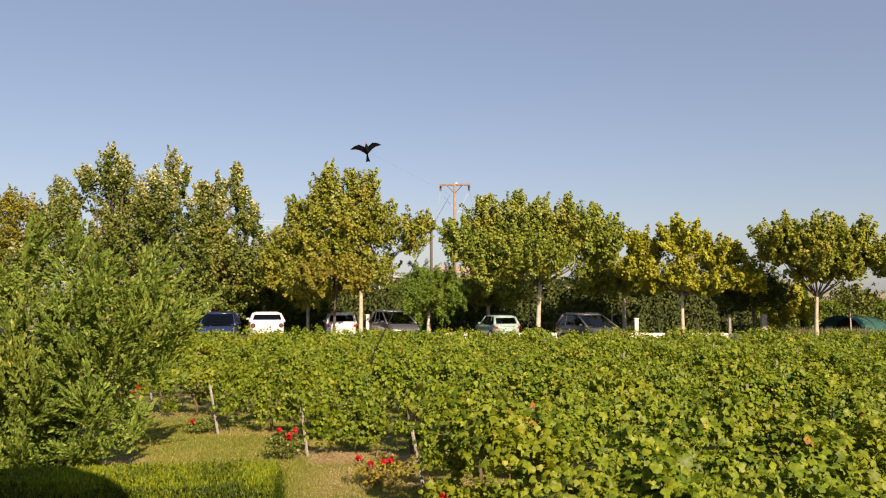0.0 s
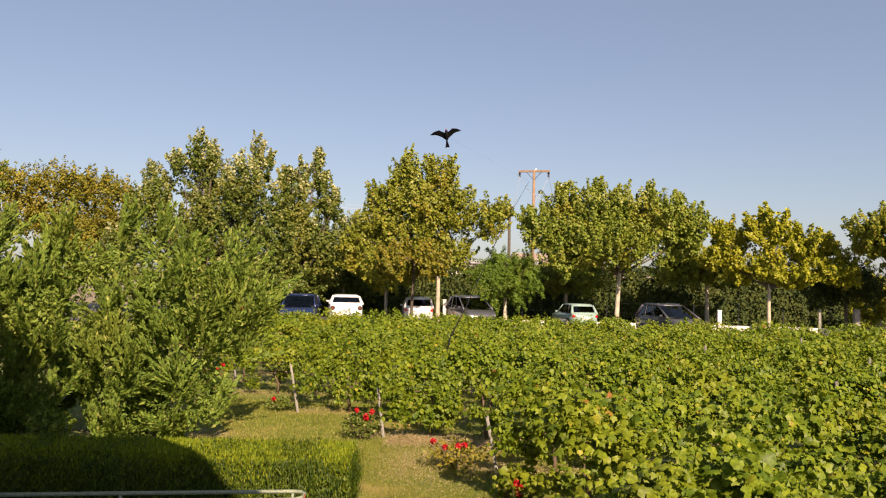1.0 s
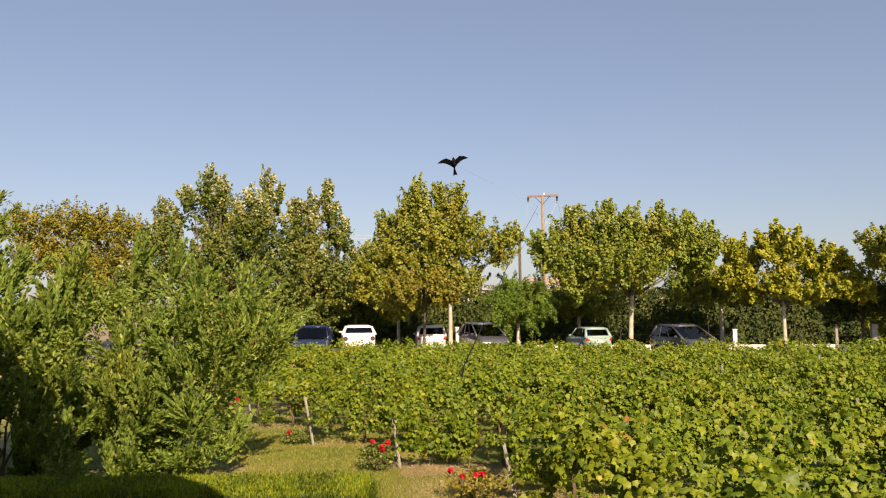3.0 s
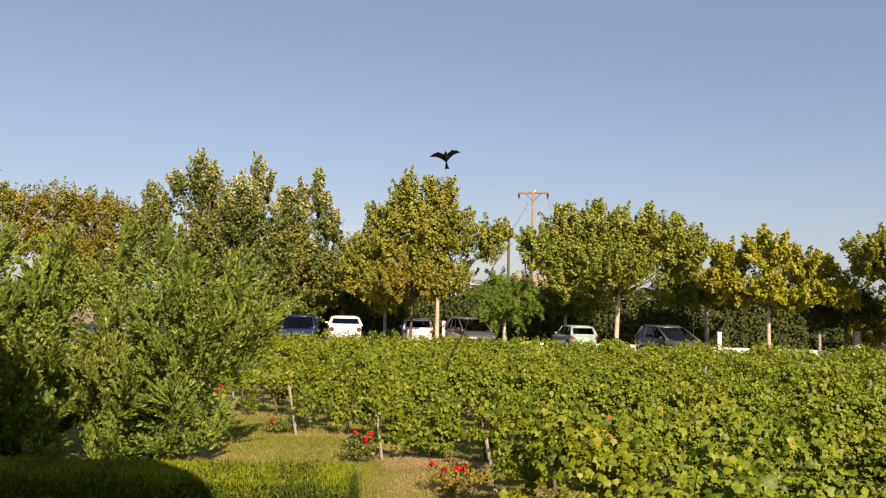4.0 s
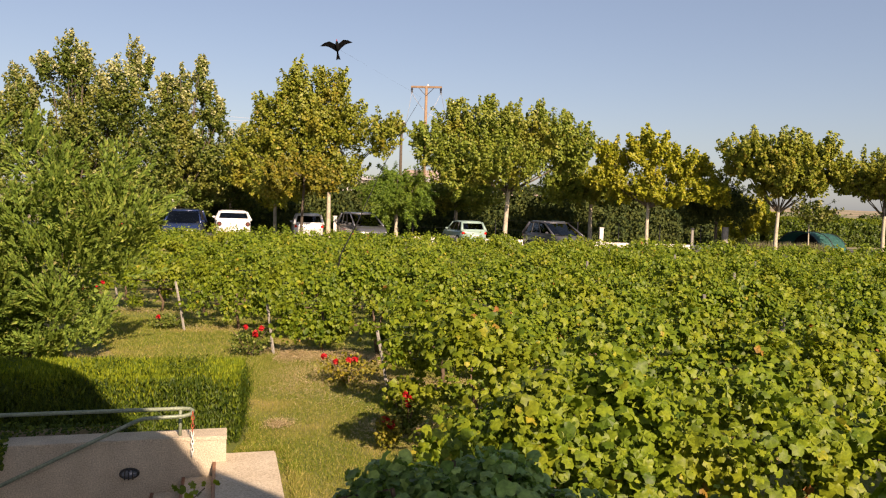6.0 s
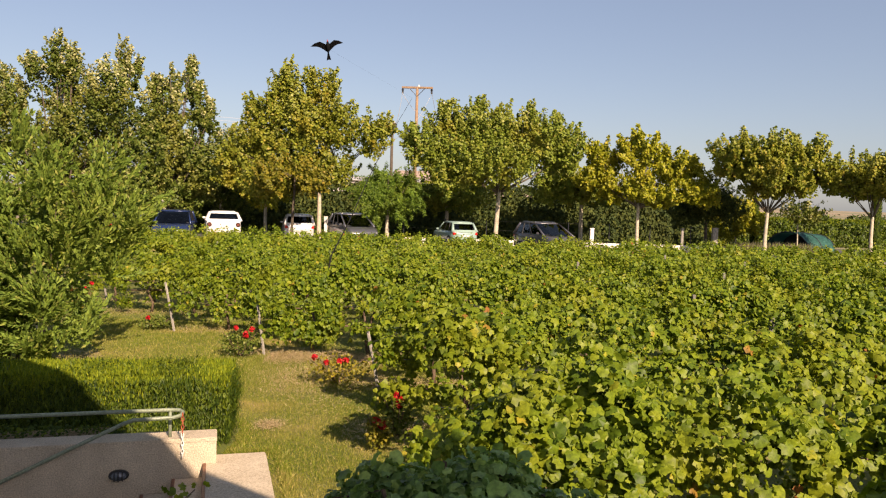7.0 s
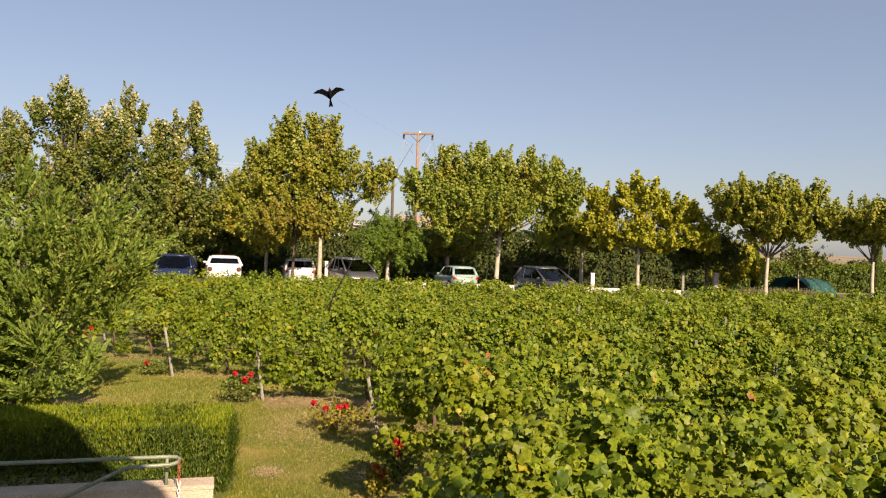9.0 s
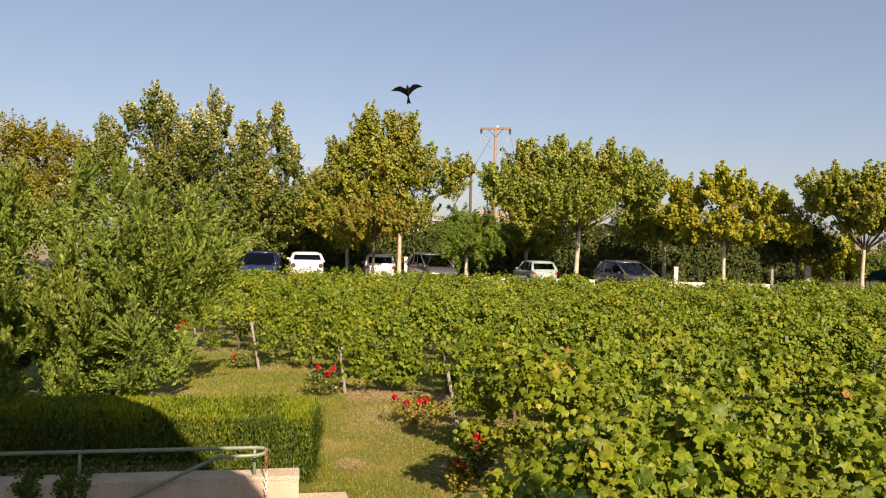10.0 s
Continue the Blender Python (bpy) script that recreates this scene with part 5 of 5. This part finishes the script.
fx, fy = fx[fx > -3.5 - (fy - 11) * 0.6], fy[fx > -3.5 - (fy - 11) * 0.6]
worn = np.exp(-((hx + 2.2) ** 2) / 0.5 - ((hy - 14.3) ** 2) / 3.0)
keep &= rng_g.uniform(-0.5, 0.6, n_near) > patchy * 0.7 + worn * 0.9 - 0.3
gp = np.concatenate([gp, np.stack([hx, hy, np.zeros(n_near)], 1)[keep], np.stack([fx, fy, np.zeros(len(fx))], 1)])
lawn_thing = thing("lawn", pose(0, 0, 0), "short lawn, green with dry straw patches", "grass", kind="stuff")
k_g = len(gp)
leaves("blades", gp, rng_g.normal(size=(k_g, 3)) * np.array([1, 1, 0.2]), rng_g.uniform(0.018, 0.05, k_g) * np.where(gp[:, 1] > 13.5, 1.35, 1.0), GRASS, lawn_thing, "blade",
       np.array([[0, 0, 1.0]]) + rng_g.normal(size=(k_g, 3)) * 0.45, seed=221)

# longer tufts left by the mower along the hedge foot and the landing
tuft = thing("grass_tufts", pose(0, 0, 0), "longer green grass tufts along the hedge foot and landing", "grass", kind="stuff")
edge_pts = []
for ax, ay, bx, by, m in ((-2.45, 10.45, -2.62, 11.35, 2600), (-2.4, 9.98, -1.93, 10.15, 1800), (-1.88, 10.1, -0.9, 6.4, 4200), (-2.5, 10.0, -2.4, 10.5, 1200)):
    q = rng_g.uniform(size=m)
    c = np.round(q * 22) / 22
    q = q * 0.4 + c * 0.6
    edge_pts.append(np.stack([ax + (bx - ax) * q + np.abs(rng_g.normal(size=m)) * 0.06, ay + (by - ay) * q + rng_g.normal(size=m) * 0.05, np.zeros(m)], 1))
edge_pts = np.concatenate(edge_pts)
edge_pts = edge_pts[off_stair(edge_pts[:, 0], edge_pts[:, 1])]
leaves("blades", edge_pts, rng_g.normal(size=edge_pts.shape) * np.array([1, 1, 0.2]), rng_g.uniform(0.04, 0.095, len(edge_pts)), GRASS, tuft, "blade",
       np.array([[0, 0, 1.0]]) + rng_g.normal(size=edge_pts.shape) * 0.45, seed=223)

# ---- straw under the vine rows and along the worn path ----
STRAW = leaf_material("dry_straw", [(0.0, (0.36, 0.26, 0.15)), (0.5, (0.58, 0.45, 0.28)), (1.0, (0.78, 0.66, 0.48))], patch=0.3, patch_colour=(0.3, 0.2, 0.1))
rng_s = np.random.default_rng(230)
straw = thing("straw_mulch", pose(0, 0, 0), "pale dry straw and cut grass under the vine rows", "straw", kind="stuff")
ps = []
for y, x0 in ROW_ENDS[2:9]:
    m = 7000 if y < 18 else 2500
    ps.append(np.stack([x0 - 0.9 + rng_s.gamma(2.0, 0.9, m), y + rng_s.normal(size=m) * 0.3, rng_s.uniform(0.005, 0.05, m)], 1))
m = 1800
uu = rng_s.uniform(0, 1, m)
ps.append(np.stack([-1.3 - uu * 1.7 + rng_s.normal(size=m) * 0.35, 12.2 + uu * 3.6 + rng_s.normal(size=m) * 0.5, rng_s.uniform(0.005, 0.03, m)], 1))
m = 22000
ps.append(np.stack([rng_s.uniform(-3.2, -0.7, m), 16.3 + rng_s.normal(size=m) * 0.3, rng_s.uniform(0.005, 0.05, m)], 1))
m = 12000
ps.append(np.stack([-2.3 + rng_s.normal(size=m) * 0.45, 14.6 + rng_s.normal(size=m) * 0.6, rng_s.uniform(0.004, 0.02, m)], 1))
m = 900
ps.append(np.stack([-2.18 + rng_s.normal(size=m) * 0.11, 11.35 + rng_s.normal(size=m) * 0.14, rng_s.uniform(0.02, 0.04, m)], 1))
ps = np.concatenate(ps)
leaves("stalks", ps, rng_s.normal(size=ps.shape) * 0.3 + np.array([0, 0, 1.0]), rng_s.uniform(0.035, 0.115, len(ps)), STRAW, straw, "stalk",
       rng_s.normal(size=ps.shape) * np.array([1, 1, 0.25]), seed=231)

# ---- single leaves on the vine row beside the terrace ----
VINE_SINGLE = leaf_material("vine_leaf_single", VINE_STOPS, through_light=0.33, patch=0.45, patch_colour=(0.33, 0.31, 0.022), patch_scale=0.55)
nt_s = VINE_SINGLE.node_tree
info = nt_s.nodes.new("ShaderNodeObjectInfo")
ramp_s = next(n for n in nt_s.nodes if n.type == "VALTORGB" and len(n.color_ramp.elements) == len(VINE_STOPS))
nt_s.links.new(info.outputs["Random"], ramp_s.inputs[0])
tv, tf = SHAPES["vine"]
leaf_me = bpy.data.meshes.new("leaf")
leaf_me.from_pydata([tuple(v) for v in tv], [], [tuple(int(q) for q in f) for f in tf])
leaf_me.materials.append(VINE_SINGLE)
row_near = next(o for o in bpy.data.objects if o.name.startswith("vine_row") and abs(o.matrix_basis.translation.y - 5.9) < 0.01)
rng_l = random.Random(240)
for k in range(300):
    a = rng_l.uniform(0.1, 0.8) * math.pi
    u = rng_l.uniform(0.0, 5.2)
    bump = 0.13 * math.sin(u * 1.9 + 12) + 0.10 * math.sin(u * 4.3 + 24)
    ob = new("leaf", leaf_me)
    ob.parent = row_near
    sc = rng_l.uniform(0.06, 0.1)
    ob.matrix_basis = Matrix.LocRotScale((u, -math.cos(a) * 0.6, 1.14 + math.sin(a) * (0.75 + bump) * 1.06),
                                         Euler((radians(rng_l.uniform(20, 75)), radians(rng_l.uniform(-35, 35)), radians(rng_l.uniform(-60, 60)))), (sc, sc, sc))

# ---- ground ivy behind the stair wall, and a sprig at the terrace edge ----
rng_i = np.random.default_rng(250)
strip = thing("ground_ivy", pose(-2.5, 9.6, 0, 0, 0, 15), "low green ivy between the stair wall and the hedge", "ivy")
n_i = 2600
p_i = np.stack([-6.5 + 5.4 * rng_i.uniform(0, 1, n_i) ** 1.1, 0.36 + rng_i.gamma(1.5, 0.12, n_i), 0.37 + rng_i.normal(size=n_i) * 0.05], 1)
leaves("foliage", p_i, rng_i.normal(size=(n_i, 3)) * 0.5 + np.array([0, -0.4, 1.0]), rng_i.uniform(0.022, 0.04, n_i), BOX_LEAF, strip, "vine", seed=251)
for lx, wide, drop in ((-2.72, 0.11, 0.38), (-2.53, 0.05, 0.27), (-3.15, 0.12, 0.36), (-3.8, 0.1, 0.3)):
    trail = thing("ivy_trail", pose(-2.5, 9.6, 0, 0, 0, 15), "ivy strand hanging down the face of the stair wall", "ivy", "ivy trails")
    part("runner", tube([(lx, 0.4, 0.36), (lx + 0.02, 0.02, 0.365), (lx, -0.012, 0.3), (lx + 0.03, -0.01, 0.36 - drop)], [0.006, 0.006, 0.005, 0.003], 5), VINE_WOOD, trail)
    m = int(420 * wide / 0.1)
    v = rng_i.uniform(0, 1, m) ** 1.2
    q = np.stack([lx + 0.03 * v + rng_i.normal(size=m) * wide * (0.62 - 0.45 * v), -0.02 - rng_i.uniform(0, 0.05, m), 0.39 - drop * v * 1.05], 1)
    back = rng_i.uniform(size=m) < 0.25
    q[back, 1], q[back, 2] = rng_i.uniform(0.0, 0.4, back.sum()), 0.37 + np.abs(rng_i.normal(size=back.sum())) * 0.04
    leaves("foliage", q, rng_i.normal(size=(m, 3)) * 0.4 + np.array([0.2, -1.0, 0.4]), rng_i.uniform(0.022, 0.04, m), BOX_LEAF, trail, "vine", np.array([[0, 0, -1.0]]) + rng_i.normal(size=(m, 3)) * 0.4, seed=253)
part("bed", box(-6.6, -1.3, 0.352, 0.75, -0.05, 0.33), SOIL, strip)
sprig = thing("vine_sprig", pose(-1.33, 4.3, 1.6), "bright green vine sprig over the terrace edge", "vine sprig")
part("stem", tube([(0.05, -0.6, -0.1), (0.0, -0.2, 1.67 - 1.66), (0.08, 0.05, 1.68 - 1.62)], [0.008, 0.006, 0.003], 5), VINE_WOOD, sprig)
n_p = 16
p_p = rng_i.normal(size=(n_p, 3)) * np.array([0.12, 0.08, 0.03]) + np.array([0.0, 0.0, 1.67 - 1.62])
leaves("foliage", p_p, rng_i.normal(size=(n_p, 3)) * 0.5 + np.array([0, -0.6, 0.7]), rng_i.uniform(0.028, 0.052, n_p), VINE, sprig, "vine", seed=252)

# ---- dry lavender by the shelter ----
rng_v = np.random.default_rng(260)
LAVENDER = leaf_material("dry_lavender", [(0.0, (0.13, 0.14, 0.08)), (0.6, (0.22, 0.21, 0.13)), (1.0, (0.32, 0.29, 0.21))], patch=0.2)
lav = thing("lavender_bed", pose(0, 0, 0), "dry greyish lavender and tall grass before the shelter", "lavender", kind="stuff")
n_v = 2600
pv = np.stack([rng_v.uniform(18.52, 23.61, n_v), 47 + rng_v.normal(size=n_v) * 0.5, np.full(n_v, 1.0)], 1)
leaves("stems", pv, rng_v.normal(size=(n_v, 3)) * np.array([1, 1, 0.2]), rng_v.uniform(0.4, 0.8, n_v), LAVENDER, lav, "stalk", np.array([[0, 0, 1.0]]) + rng_v.normal(size=(n_v, 3)) * 0.3, seed=261)
